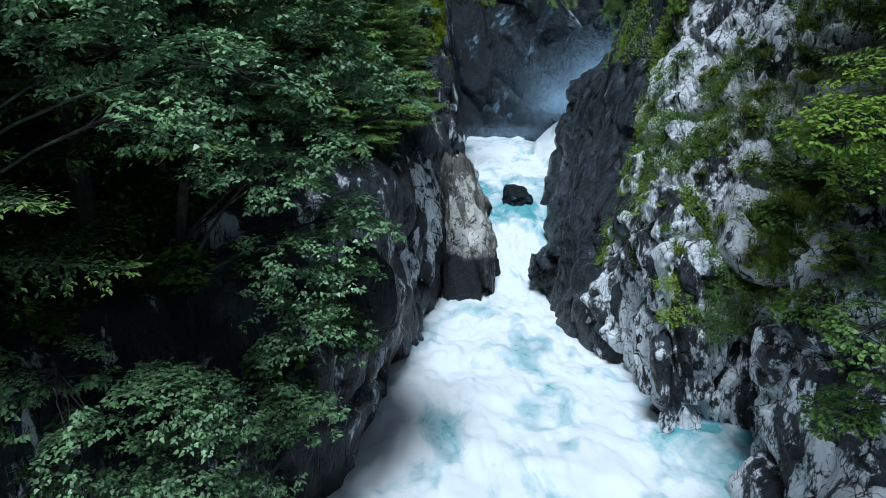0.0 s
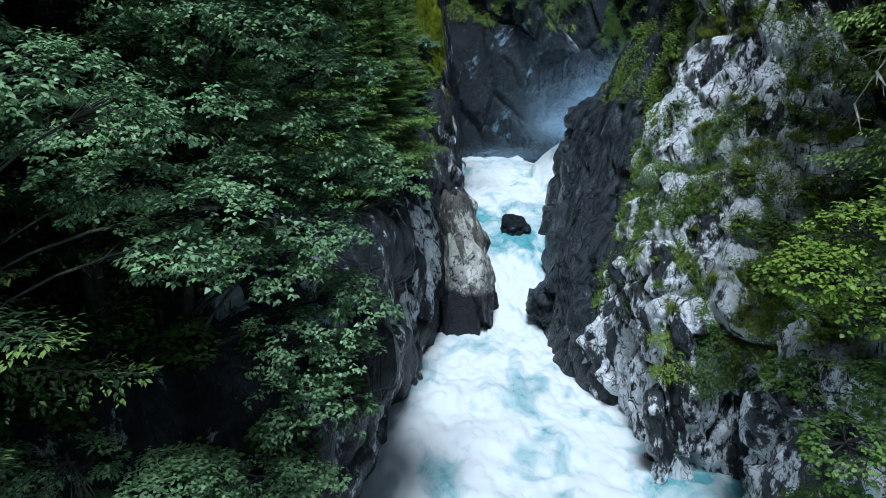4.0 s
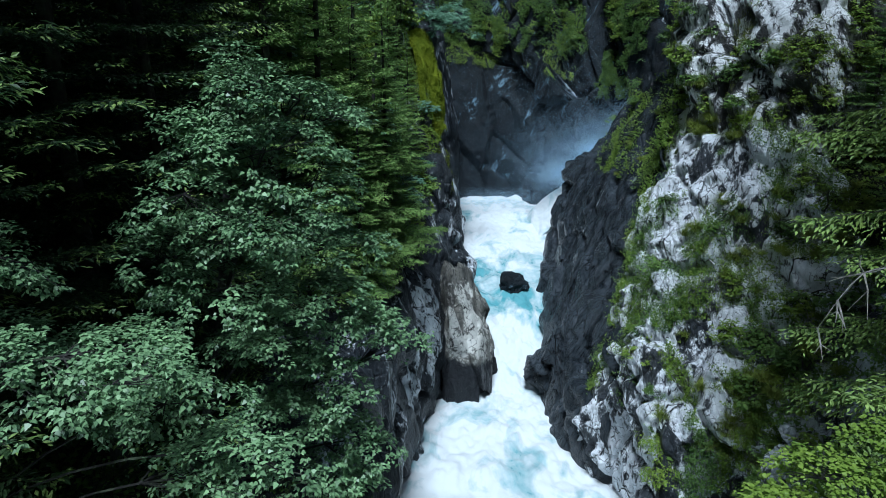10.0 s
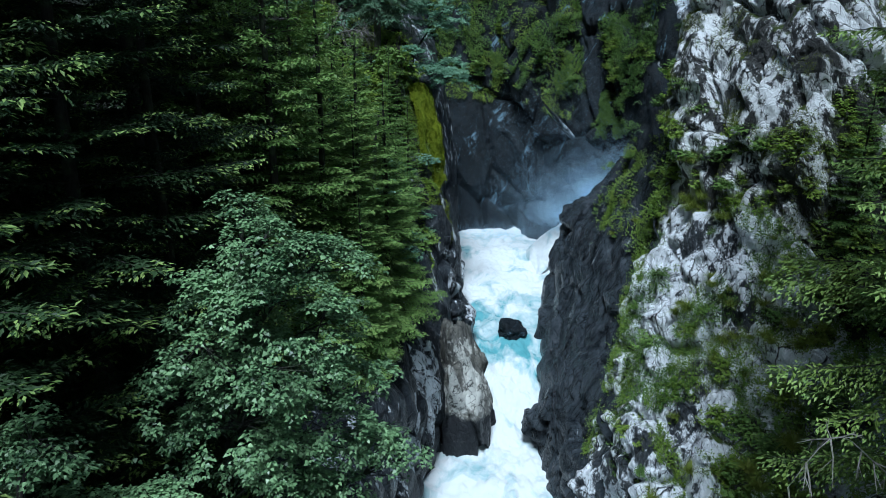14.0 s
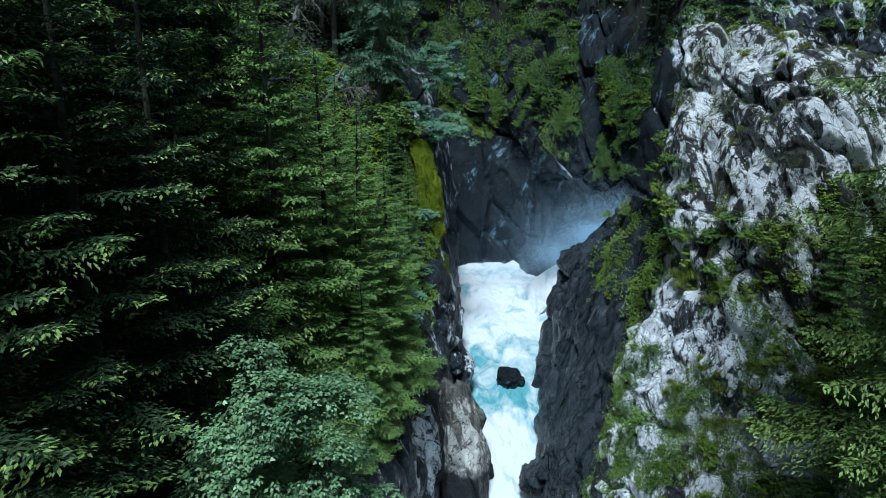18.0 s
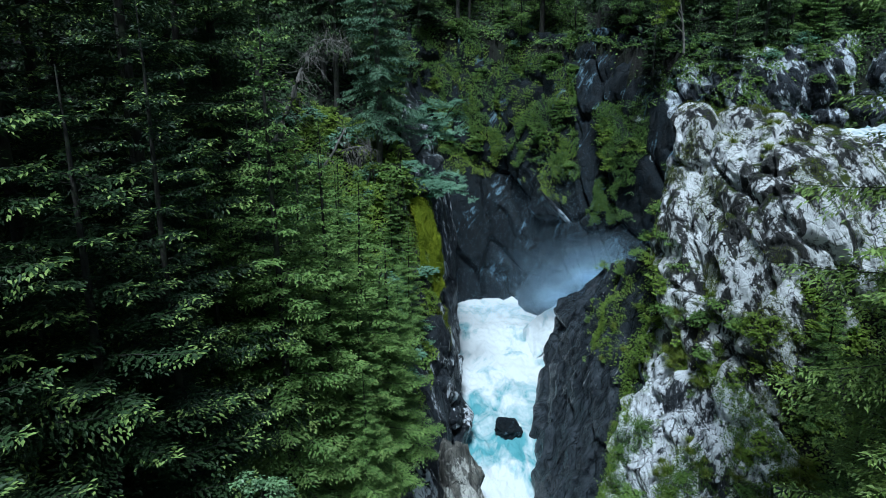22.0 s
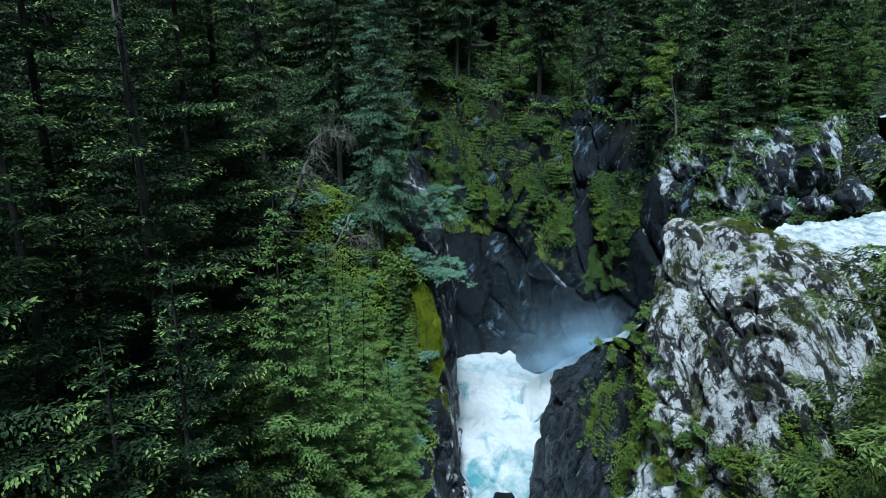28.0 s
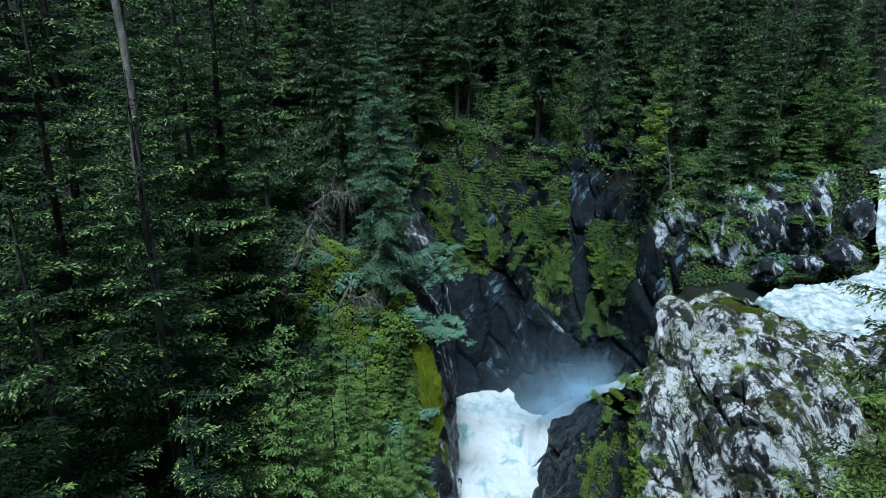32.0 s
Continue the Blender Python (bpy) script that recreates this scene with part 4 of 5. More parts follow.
for k in range(900):
    x, y = rng.uniform(-34, 48), rng.uniform(30, 92)
    if len(spots) > 118:
        break
    if x > -14 and y < 63 - 0.4 * max(x, 0) or x > 10 and y < 50 or x > 28 and y < 58 or x < -14 and y > 75:
        continue
    if min((x - a[0]) ** 2 + (y - a[1]) ** 2 for a in spots) < 7.5:
        continue
    spots.append((x, y, "aab"[rng.integers(3)] if rng.random() < 0.8 else "c", rng.uniform(0.75, 1.15)))
for x, y, kind, size in spots:
    stand_copy({"a": far_a, "b": far_b, "c": far_c}[kind], x, y, rng.uniform(0, 360), size, rng.uniform(0.8, 1.05))

# spruces at the right edge, reaching into the view
right_a = spruce("spruce_tree", spruce_parts(31, 23, 2.75, 6.4, 0.48, 0.07, DIAMOND, droop=1.35, most=0.14, fat=0.7), NEEDLE_RIGHT, "tall spruce with hanging yellow-green boughs on the opposite bank", group="opposite bank spruces", tip=TIP_NEAR)
to_top(right_a, 23, 12.4, 13.2, 27.5, 20, 0.95, first=True)
right_b = spruce("spruce_tree", spruce_parts(33, 38, 2.75, 5.0, 0.56, 0.07, DIAMOND, droop=1.35, most=0.14, fat=0.7, taper=0.35), NEEDLE_RIGHT, "very tall spruce with hanging yellow-green boughs beside the gorge", group="opposite bank spruces", tip=TIP_NEAR)
to_top(right_b, 38, 9.3, 9.5, 45, 200, first=True)
for x, y, top, turn, sq in ((16.4, 20.4, 24.5, 90, 0.9), (15.5, 17, 27, 160, 1.0)):
    to_top(right_a, 23, x, y, top, turn, sq)


# ---- broad-leaved trees ----
def leafy(rng, clumps, density, leaf, shape, wide=1.0, twigs=14, fans=0):
    """Leaf rosettes on the shells of clumps (x, y, z, rx, ry, rz); gives leaves and the twigs' tips."""
    P, D, N, L, tips = [], [], [], [], []
    for x, y, z, rx, ry, rz in clumps:
        n = int(density * (rx * ry + ry * rz + rx * rz) * 4)
        v = rnd_dirs(rng, n, 0.25)
        rad = rng.uniform(0.45, 1.0, (n, 1)) ** 0.5
        c = np.array([x, y, z]) + v * rad * np.array([rx, ry, rz])
        if fans:
            m = max(3, int(fans * (rx * ry + ry * rz + rx * rz)))
            fv = rnd_dirs(rng, m, 0.35)
            fc = np.array([x, y, z]) + fv * rng.uniform(0.55, 1.02, (m, 1)) * np.array([rx, ry, rz])
            pick = rng.integers(0, m, n)
            a, r = rng.uniform(0, 6.283, n), np.sqrt(rng.uniform(0, 1, n)) * rng.uniform(0.28, 0.62, m)[pick]
            flat = np.stack([np.cos(a) * r, np.sin(a) * r, rng.normal(0, 0.03, n) - 0.5 * r ** 1.5], -1)
            slope = fv[pick] * np.array([1, 1, 0])
            flat[:, 2] -= 0.45 * np.sum(flat * slope, 1)
            c = fc[pick] + flat
            v = unit(0.7 * fv[pick] + flat)
        keep = fbm(c * 1.5, int(x * 10) & 63, 2) > -0.12
        c, v = c[keep], v[keep]
        tips.append(c[:: max(1, len(c) // twigs)])
        k = 6
        idx = np.repeat(np.arange(len(c)), k)
        az = rng.uniform(0, 6.283, len(c))[idx] + np.tile(np.arange(k), len(c)) * 1.05 + rng.normal(0, 0.25, len(idx))
        out = np.stack([np.cos(az), np.sin(az), rng.uniform(-0.75, 0.0, len(idx))], -1) + 0.45 * v[idx]
        P.append(c[idx] + unit(out) * (leaf * rng.uniform(0.25, 0.9, (len(idx), 1))) + rng.normal(0, leaf * 0.25, (len(idx), 3)))
        D.append(out)
        N.append(np.array([[0, 0, 1.0]]) + 0.35 * v[idx] + rng.normal(0, 0.28, (len(idx), 3)))
        L.append(leaf * rng.uniform(0.6, 1.2, len(idx)))
    P, D, N, L = np.concatenate(P), np.concatenate(D), np.concatenate(N), np.concatenate(L)
    return leaves(P, D, N, L, L * wide, shape), tips


def broad_tree(name, foot, clumps, label, leaf_mat, bark, leaf=0.15, density=22, seed=1, shape=MAPLE, trunk_r=0.14, category="broadleaf tree", wide=1.0, twigs=14, fans=0):
    rng = np.random.default_rng(seed)
    (lv, lf), tips = leafy(rng, clumps, density, leaf, shape, wide, twigs, fans)
    cl = np.array(clumps)
    top = cl[np.argmax(cl[:, 2])][:3]
    foot = np.array(foot, float)
    u = np.linspace(0, 1, 10)[:, None]
    stem = foot * (1 - u) + top * u + np.sin(u * 6 + seed) * np.array([[0.12, 0.1, 0]]) * (1 - u)
    limbs = []
    for c, tip in zip(cl, tips):
        s = np.clip((c[2] - foot[2]) / max(top[2] - foot[2], 0.1) - 0.18, 0.05, 0.95)
        st = stem[int(s * 9)]
        w = np.linspace(0, 1, 6)[:, None]
        limb = st * (1 - w) + c[:3] * w + np.array([[0, 0, 0.3]]) * np.sin(w * 3.14)
        limbs.append((limb, np.linspace(trunk_r * 0.4, 0.02, 6)))
        for q in tip:
            b = limb[rng.integers(4, 6)]
            limbs.append((np.array([b, (b + q) / 2 + rng.normal(0, 0.06, 3), q]), (0.014, 0.010, 0.004)))
    ob = empty(name, label, category)
    part("trunk", mesh_of("trunk", *tubes([(stem, np.linspace(trunk_r, 0.03, 10))], 8), True), bark, ob)
    tagged(part("branchwork", mesh_of("branchwork", *tubes(limbs, 3)), bark, ob), kind="stuff")
    tagged(part("foliage", mesh_of("foliage", lv, lf), leaf_mat, ob), kind="stuff")
    return ob


broad_tree("maple_tree", (-5.6, 12.6, 5.6), [
    (-4.0, 12.3, 15.6, 0.45, 0.45, 0.55), (-3.5, 11.6, 15.0, 0.9, 0.9, 0.6), (-2.6, 11.6, 14.8, 0.8, 0.9, 0.6), (-2.3, 12.2, 14.5, 0.7, 0.8, 0.6), (-4.2, 11.2, 14.2, 1.0, 0.9, 0.7), (-3.2, 11.2, 13.9, 1.2, 1.1, 0.7),
    (-2.5, 11.8, 13.2, 1.1, 1.0, 0.8), (-4.6, 10.8, 13.2, 1.1, 1.0, 0.7), (-3.4, 11.0, 12.6, 1.4, 1.2, 0.8), (-2.3, 12.0, 11.9, 1.2, 1.0, 0.7), (-5.2, 10.8, 12.0, 1.0, 0.9, 0.7), (-4.0, 11.0, 11.4, 1.4, 1.2, 0.8),
    (-2.5, 11.8, 10.8, 1.4, 1.1, 0.7), (-1.5, 12.6, 10.0, 1.0, 0.8, 0.6), (-0.95, 12.7, 9.4, 0.5, 0.6, 0.4), (-3.6, 11.2, 10.0, 1.4, 1.1, 0.8), (-2.4, 12.0, 9.0, 1.2, 1.0, 0.7), (-3.4, 11.4, 8.4, 1.3, 1.0, 0.7),
    (-1.9, 12.2, 7.4, 0.8, 0.8, 0.6), (-2.9, 11.8, 6.8, 1.2, 0.9, 0.7), (-2.0, 12.4, 6.0, 0.7, 0.7, 0.6), (-3.0, 12.0, 5.2, 1.1, 0.9, 0.7), (-2.3, 12.8, 4.6, 0.6, 0.7, 0.5), (-3.3, 11.8, 3.4, 1.0, 0.8, 0.7)],
    "large maple with drooping green leaves beside the gorge", LEAF_MAPLE, MAPLE_BARK, 0.095, 54, 4, fans=9)
broad_tree("maple_tree", (-7.4, 10.6, 4.6), [
    (-6.2, 9.0, 5.4, 1.2, 1.0, 0.7),
    (-4.8, 9.2, 4.9, 1.2, 1.0, 0.7), (-3.5, 10.2, 4.4, 1.0, 0.9, 0.7), (-6.0, 9.0, 4.0, 1.3, 1.0, 0.7), (-4.6, 9.4, 3.4, 1.2, 1.0, 0.7), (-3.3, 10.8, 3.2, 0.9, 0.9, 0.6), (-5.6, 9.2, 2.6, 1.2, 1.0, 0.7), (-4.0, 10.2, 2.0, 1.1, 0.9, 0.6), (-7.2, 8.6, 3.2, 1.2, 1.0, 0.8), (-7.4, 8.8, 5.2, 1.1, 1.0, 0.8)],
    "shaded maple branches hanging low over the dark bank", LEAF_MAPLE, MAPLE_BARK, 0.09, 44, 7, fans=6)
broad_tree("maple_tree", (-8.6, 8.6, 5.0), [
    (-2.7, 7.5, 10.2, 1.0, 0.7, 0.4), (-3.6, 7.6, 9.7, 0.9, 0.7, 0.45), (-4.6, 6.9, 11.9, 1.1, 0.8, 0.45), (-5.6, 7.2, 11.6, 1.0, 0.8, 0.5), (-3.7, 7.2, 11.5, 0.5, 0.5, 0.25),
    (-6.2, 8.2, 12.8, 0.7, 0.7, 0.5), (-5.0, 8.6, 11.2, 1.3, 1.0, 0.5), (-6.4, 8.6, 11.4, 1.2, 1.0, 0.5), (-4.2, 8.4, 10.4, 1.2, 0.9, 0.45)],
    "maple with layered leafy branches over the dark bank", LEAF_MAPLE, MAPLE_BARK, 0.085, 66, 6, trunk_r=0.06, fans=9)
broad_tree("hazel_bush", (10.4, 8.4, 5.6), [
    (4.5, 7.1, 9.5, 0.6, 0.5, 0.35), (5.2, 7.3, 9.9, 0.8, 0.6, 0.4), (5.8, 7.4, 9.3, 0.9, 0.7, 0.5), (6.4, 7.6, 10.2, 0.9, 0.7, 0.6), (5.0, 7.2, 8.9, 0.7, 0.5, 0.3), (7.0, 7.6, 9.0, 0.8, 0.8, 0.7)],
    "leafy yellow-green shrub branch over the gorge", LEAF_YELLOW, MAPLE_BARK, 0.075, 62, 8, OVAL, 0.07, "shrub", 1.5)
broad_tree("hazel_bush", (10.2, 8.8, 5.0), [
    (5.6, 7.5, 6.9, 0.6, 0.5, 0.35), (6.2, 7.8, 6.4, 0.8, 0.6, 0.5), (6.8, 8, 7.4, 0.8, 0.7, 0.5), (6.0, 8.2, 5.2, 0.6, 0.5, 0.4)],
    "dark leafy shrub on the gorge bank", LEAF_BUSH, MAPLE_BARK, 0.075, 56, 9, OVAL, 0.06, "shrub", 1.5)
broad_tree("birch_tree", (16.9, 45.0, 26.6), [
    (15.6, 44.4, 32.3, 0.6, 0.6, 0.5), (14.9, 44.2, 31.4, 0.7, 0.6, 0.5), (15.6, 44.4, 30.8, 0.6, 0.6, 0.5), (14.6, 44.1, 30.2, 0.7, 0.6, 0.4), (15.3, 44.3, 29.6, 0.6, 0.6, 0.5), (14.4, 44, 28.9, 0.6, 0.5, 0.4)],
    "small birch with yellow leaves at the forest edge", LEAF_YELLOW, DEADWOOD, 0.13, 26, 12, OVAL, 0.09, "birch tree", 1.6)
broad_tree("willow_bush", (-1.8, 41.0, 20.0), [
    (-0.5, 40.4, 23.0, 1.5, 1.0, 0.8), (0.6, 40.2, 22.2, 1.2, 0.9, 0.7), (-1.5, 40.8, 22.2, 1.0, 0.9, 0.8), (-0.4, 40.2, 21.2, 1.0, 0.8, 0.6), (1.0, 40, 23.4, 0.5, 0.5, 0.3)],
    "pale blue-green shrub on the slope over the gorge", LEAF_BLUE, MAPLE_BARK, 0.12, 34, 14, OVAL, 0.08, "shrub", 1.6, fans=9)
broad_tree("willow_bush", (-1.6, 37.8, 17.2), [
    (0.5, 37.6, 18.9, 1.2, 0.9, 0.8), (-0.6, 37.4, 18.5, 1.4, 1.0, 0.8), (-1.7, 37.4, 19.4, 1.0, 0.9, 0.8), (1.2, 37.9, 18.2, 0.5, 0.5, 0.4)],
    "blue-green shrub overhanging the gorge rim", LEAF_BLUE, MAPLE_BARK, 0.12, 34, 15, OVAL, 0.08, "shrub", 1.6, fans=9)


# ---- shrubs, grass and ledge plants ----
def shrub(name, seed, leaf, mat, label, high=1.0, density=16):
    rng = np.random.default_rng(seed)
    cl = [(rng.uniform(-0.45, 0.45), rng.uniform(-0.45, 0.45), high * rng.uniform(0.35, 0.85), rng.uniform(0.3, 0.5), rng.uniform(0.3, 0.5), rng.uniform(0.22, 0.4)) for k in range(7)]
    return broad_tree(name, (0, 0, 0), cl, label, mat, MAPLE_BARK, leaf * 1.25, density, seed, OVAL, 0.03, "shrub", 1.5, 3)


SHRUBS = [shrub("shrub", 41, 0.10, LEAF_BUSH, "green leafy shrub on the rocky bank"), shrub("shrub", 42, 0.085, LEAF_YELLOW, "yellow-green leafy shrub on the rocky bank"),
          shrub("shrub", 43, 0.11, LEAF_BLUE, "blue-green leafy shrub on the slope"), shrub("shrub", 44, 0.10, LEAF_BUSH, "low dark green shrub on a ledge", 0.6)]

alder = broad_tree("alder_tree", (0, 0, 0), [(0.3, 0, 9.2, 0.5, 0.5, 0.5), (-0.4, 0.3, 8.2, 0.8, 0.7, 0.5), (0.7, -0.3, 7.6, 0.8, 0.8, 0.5), (-0.9, -0.4, 6.8, 0.8, 0.8, 0.5), (0.2, 0.8, 6.3, 1.0, 0.8, 0.5), (1.2, 0.1, 5.6, 0.9, 0.8, 0.5),
    (-1.1, 0.6, 4.9, 0.9, 0.9, 0.5), (0.1, -1.0, 4.5, 1.0, 0.8, 0.5), (1.0, 0.8, 3.6, 0.9, 0.8, 0.4), (-0.9, -0.6, 3.2, 0.9, 0.8, 0.4), (0.3, 0.2, 2.2, 0.9, 0.9, 0.4)],
    "slender broadleaf tree with light green leaves among the spruces", LEAF_BUSH, MAPLE_BARK, 0.14, 18, 51, OVAL, 0.08, "broadleaf tree", 1.5, 5)
alder_spots = ((-1.2, 57.5, 0.8), (1.6, 59.6, 0.9), (4.4, 60.4, 0.7), (7.2, 59.4, 0.8), (11.6, 57.6, 0.9), (14.6, 51.4, 0.7), (16.4, 46.4, 0.6), (21.4, 47.2, 0.8), (24.0, 45.4, 0.6), (27.6, 46.8, 0.8), (30.4, 46.6, 0.7), (32.4, 49.8, 0.9), (-3.6, 44.4, 0.6), (-5.4, 48.0, 0.8), (-2.6, 35.6, 0.35), (-5.6, 30.4, 0.6), (-4.0, 24.2, 0.6), (18.6, 53.0, 1.0), (0.8, 66.5, 1.0), (-7.6, 27.6, 0.8))
for k, (x, y, size) in enumerate(alder_spots):
    tagged(stand(alder, x, y, 0, size) if k == 0 else stand_copy(alder, x, y, k * 77, size), group="hillside broadleaf trees")


def grass_mesh(seed, n=150, long=0.7):
    rng = np.random.default_rng(seed)
    az = rng.uniform(0, 6.283, n)
    out = np.stack([np.cos(az), np.sin(az), 0 * az], -1)
    l = long * rng.uniform(0.5, 1.1, n)
    t = np.linspace(0, 1, 5)
    sprd = rng.uniform(0.35, 0.9, n)
    c = out[:, None] * (sprd * l)[:, None, None] * t[None, :, None] ** 0.9 + rng.normal(0, 0.05, (n, 1, 3)) * np.array([1, 1, 0.2])
    c[:, :, 2] += l[:, None] * (0.95 * t - 1.15 * t ** 2 * sprd[:, None])
    w = np.stack([-out[:, 1], out[:, 0], 0 * az], -1)[:, None] * (0.011 * (1.05 - t))[None, :, None]
    v = np.stack([c - w, c + w], 2).reshape(-1, 3)
    i = (np.arange(n)[:, None] * 10 + np.arange(4)[None] * 2)
    return mesh_of("blades", v, np.stack([i, i + 1, i + 3, i + 2], -1).reshape(-1, 4))


GRASSES = []
for k in range(3):
    g = empty("grass_tuft", "tuft of long drooping yellow-green grass on a rock ledge", "grass", "grass tufts")
    tagged(part("grass_clump", grass_mesh(60 + k, 200, 0.75), GRASS, g), kind="stuff")
    GRASSES.append(g)


def sheet_spot(name, u, v):
    p, n = SHEETS[name]
    i, j = int(u * (p.shape[0] - 1)), int(v * (p.shape[1] - 1))
    return p[i, j], n[i, j]


used = set()


def set_plant(ob, p, turn, size, flat=1.0):
    m = Matrix.Translation(Vector([float(c) for c in p])) @ Matrix.Rotation(radians(turn), 4, "Z") @ Matrix.Diagonal((size, size, size * flat, 1))
    if ob.name not in used:
        used.add(ob.name)
        ob.matrix_basis = m
        return ob
    made = copy_thing(ob, Matrix.Identity(4))
    made.matrix_basis = m
    return made


rng = np.random.default_rng(77)
# on the slopes: area (x0, x1, y0, y1), how many, kinds, size
for x0, x1, y0, y1, n, kinds, lo, hi in (
        (-7, -2.0, 25, 40, 60, (1, 0, 1, 2), 0.9, 1.8), (-10.5, -4.0, 32, 41, 60, (1, 0, 2, 1), 0.8, 1.7), (11, 16, 11, 22, 26, (0, 1, 1), 0.7, 1.4), (13, 30, 44.5, 49, 22, (0, 0, 2), 0.7, 1.4),
        (-3, 12, 56, 63, 22, (0, 0, 1, 2), 0.9, 1.7), (22, 29, 40, 45, 8, (0, 2), 0.7, 1.4)):
    for k in range(int(n * 0.66)):
        x, y = rng.uniform(x0, x1), rng.uniform(y0, y1)
        p = np.array([x, y, GZ(x, y)])
        if p[2] > 4:
            set_plant(SHRUBS[kinds[rng.integers(len(kinds))]], p - np.array([0, 0, 0.1]), rng.uniform(0, 360), rng.uniform(lo, hi))
# on the rock faces: sheet, u and v range, how many, kinds, size
for name, u0, u1, v0, v1, n, kinds, lo, hi in (
        ("cliff_right", 0.30, 0.62, 0.66, 1.0, 30, (0, 1, 3, 1), 0.4, 0.9), ("cliff_right", 0.62, 1.0, 0.6, 1.0, 26, (0, 1, 3), 0.3, 0.7), ("rock_slab", 0.1, 0.5, 0.7, 1.0, 26, (1, 0, 3), 0.3, 0.65),
        ("cliff_right", 0.14, 0.38, 0.6, 1.0, 24, (0, 1, 0, 3), 0.5, 1.1), ("cliff_right", 0.5, 0.95, 0.36, 0.6, 12, (3, 1), 0.22, 0.45), ("outcrop", 0.22, 0.60, 0.12, 0.36, 60, (0, 1, 3, 1), 0.45, 0.95), ("outcrop", 0.60, 0.74, 0.15, 0.6, 18, (0, 1, 3), 0.5, 0.9), ("cliff_left", 0.42, 0.75, 0.72, 1.0, 44, (0, 1, 1, 2), 0.5, 1.0),
        ("cliff_back", 0.04, 0.46, 0.62, 1.0, 70, (1, 0, 0, 3), 0.6, 1.5), ("cliff_back", 0.66, 0.86, 0.46, 0.8, 30, (1, 1, 0), 0.6, 1.2), ("cliff_upper", 0.1, 1.0, 0.6, 1.0, 12, (0, 2, 3), 0.5, 1.0), ("rock_slab", 0.45, 0.8, 0.85, 1.0, 8, (0, 1), 0.3, 0.7), ("cliff_left", 0.04, 0.2, 0.35, 0.95, 20, (3, 3, 0), 0.7, 1.1), ("rock_slab", 0.66, 0.9, 0.72, 1.0, 16, (0, 1, 3), 0.5, 0.9)):
    for k in range(int(n * 0.68)):
        p, nrm = sheet_spot(name, rng.uniform(u0, u1), rng.uniform(v0, v1))
        set_plant(SHRUBS[kinds[rng.integers(len(kinds))]], p - 0.08 * nrm - np.array([0, 0, 0.1]), rng.uniform(0, 360), rng.uniform(lo, hi) * 1.15, 0.8)
for name, u0, u1, v0, v1, n in (("cliff_right", 0.5, 0.75, 0.78, 1.0, 22), ("cliff_right", 0.45, 0.7, 0.45, 0.7, 12), ("outcrop", 0.3, 0.5, 0.7, 0.9, 7), ("cliff_right", 0.3, 0.5, 0.6, 1.0, 14), ("rock_slab", 0.1, 0.4, 0.7, 1.0, 8)):
    for k in range(n):
        p, nrm = sheet_spot(name, rng.uniform(u0, u1), rng.uniform(v0, v1))
        set_plant(GRASSES[rng.integers(3)], p, rng.uniform(0, 360), rng.uniform(0.5, 1.1))

for x, y, n in ((9.9, 24.0, 10), (11.2, 18.0, 6), (12.4, 17.8, 5), (9.6, 15.8, 5)):
    for k in range(n):
        a, b = x + rng.normal(0, 0.45), y + rng.normal(0, 0.4)
        set_plant(GRASSES[rng.integers(3)], (a, b, GZ(a, b) - 0.03), rng.uniform(0, 360), rng.uniform(0.7, 1.2))


def ledge_plants(host, n, cover, seed, mat, leaf, label, u=(0, 1), v=(0, 1), up=-0.2, deep=0.10):
    """A thin mat of tiny leaves over the parts of a rock face where plants took hold."""
    rng = np.random.default_rng(seed)
    p, nr = SHEETS[host]
    i = (rng.uniform(u[0], u[1], n * 4) * (p.shape[0] - 1)).astype(int)
    j = (rng.uniform(v[0], v[1], n * 4) * (p.shape[1] - 1)).astype(int)
    q, m = p[i, j], nr[i, j]
    keep = (fbm(q * np.array([0.8, 0.8, 0.5]), seed, 4) + 0.5 * m[:, 2] > cover) & (m[:, 2] > up)
    q, m = q[keep][:n], m[keep][:n]
    q = q + rng.normal(0, 0.05, q.shape) * (1 - np.abs(m))
    d = 0.6 * m + rng.normal(0, 0.6, q.shape) + np.array([0, 0, -0.15])
    l = leaf * rng.uniform(0.6, 1.4, len(q))
    vv, ff = leaves(q + m * rng.uniform(0, deep, (len(q), 1)), d, m + np.array([0, 0, 0.9]) + rng.normal(0, 0.4, q.shape), l, l * 1.2, OVAL)
    ob = new("ledge_plants", mesh_of("ledge_plants", vv, ff))
    ob.data.materials.append(mat)
    return tagged(ob, label, "ledge plants", kind="stuff")


ledge_plants("cliff_right", 36000, 0.48, 5, LEAF_YELLOW, 0.055, "mat of small yellow-green plants on the cliff", (0.28, 1), (0.3, 1), deep=0.3)
ledge_plants("cliff_right", 24000, 0.45, 6, LEAF_BUSH, 0.06, "small green plants on the cliff", (0.28, 1), (0.3, 1), deep=0.3)
ledge_plants("cliff_right", 16000, -0.15, 16, LEAF_BUSH, 0.09, "green plants and brambles on the bank", (0.10, 0.40), (0.5, 1))
ledge_plants("rock_slab", 9000, 0.22, 7, LEAF_YELLOW, 0.085, "small yellow-green plants above the slab", (0, 0.42), (0.78, 1), deep=0.3)
ledge_plants("cliff_left", 16000, 0.05, 8, LEAF_YELLOW, 0.09, "small yellow-green plants on the rim of the gorge", (0.4, 0.85), (0.72, 1))
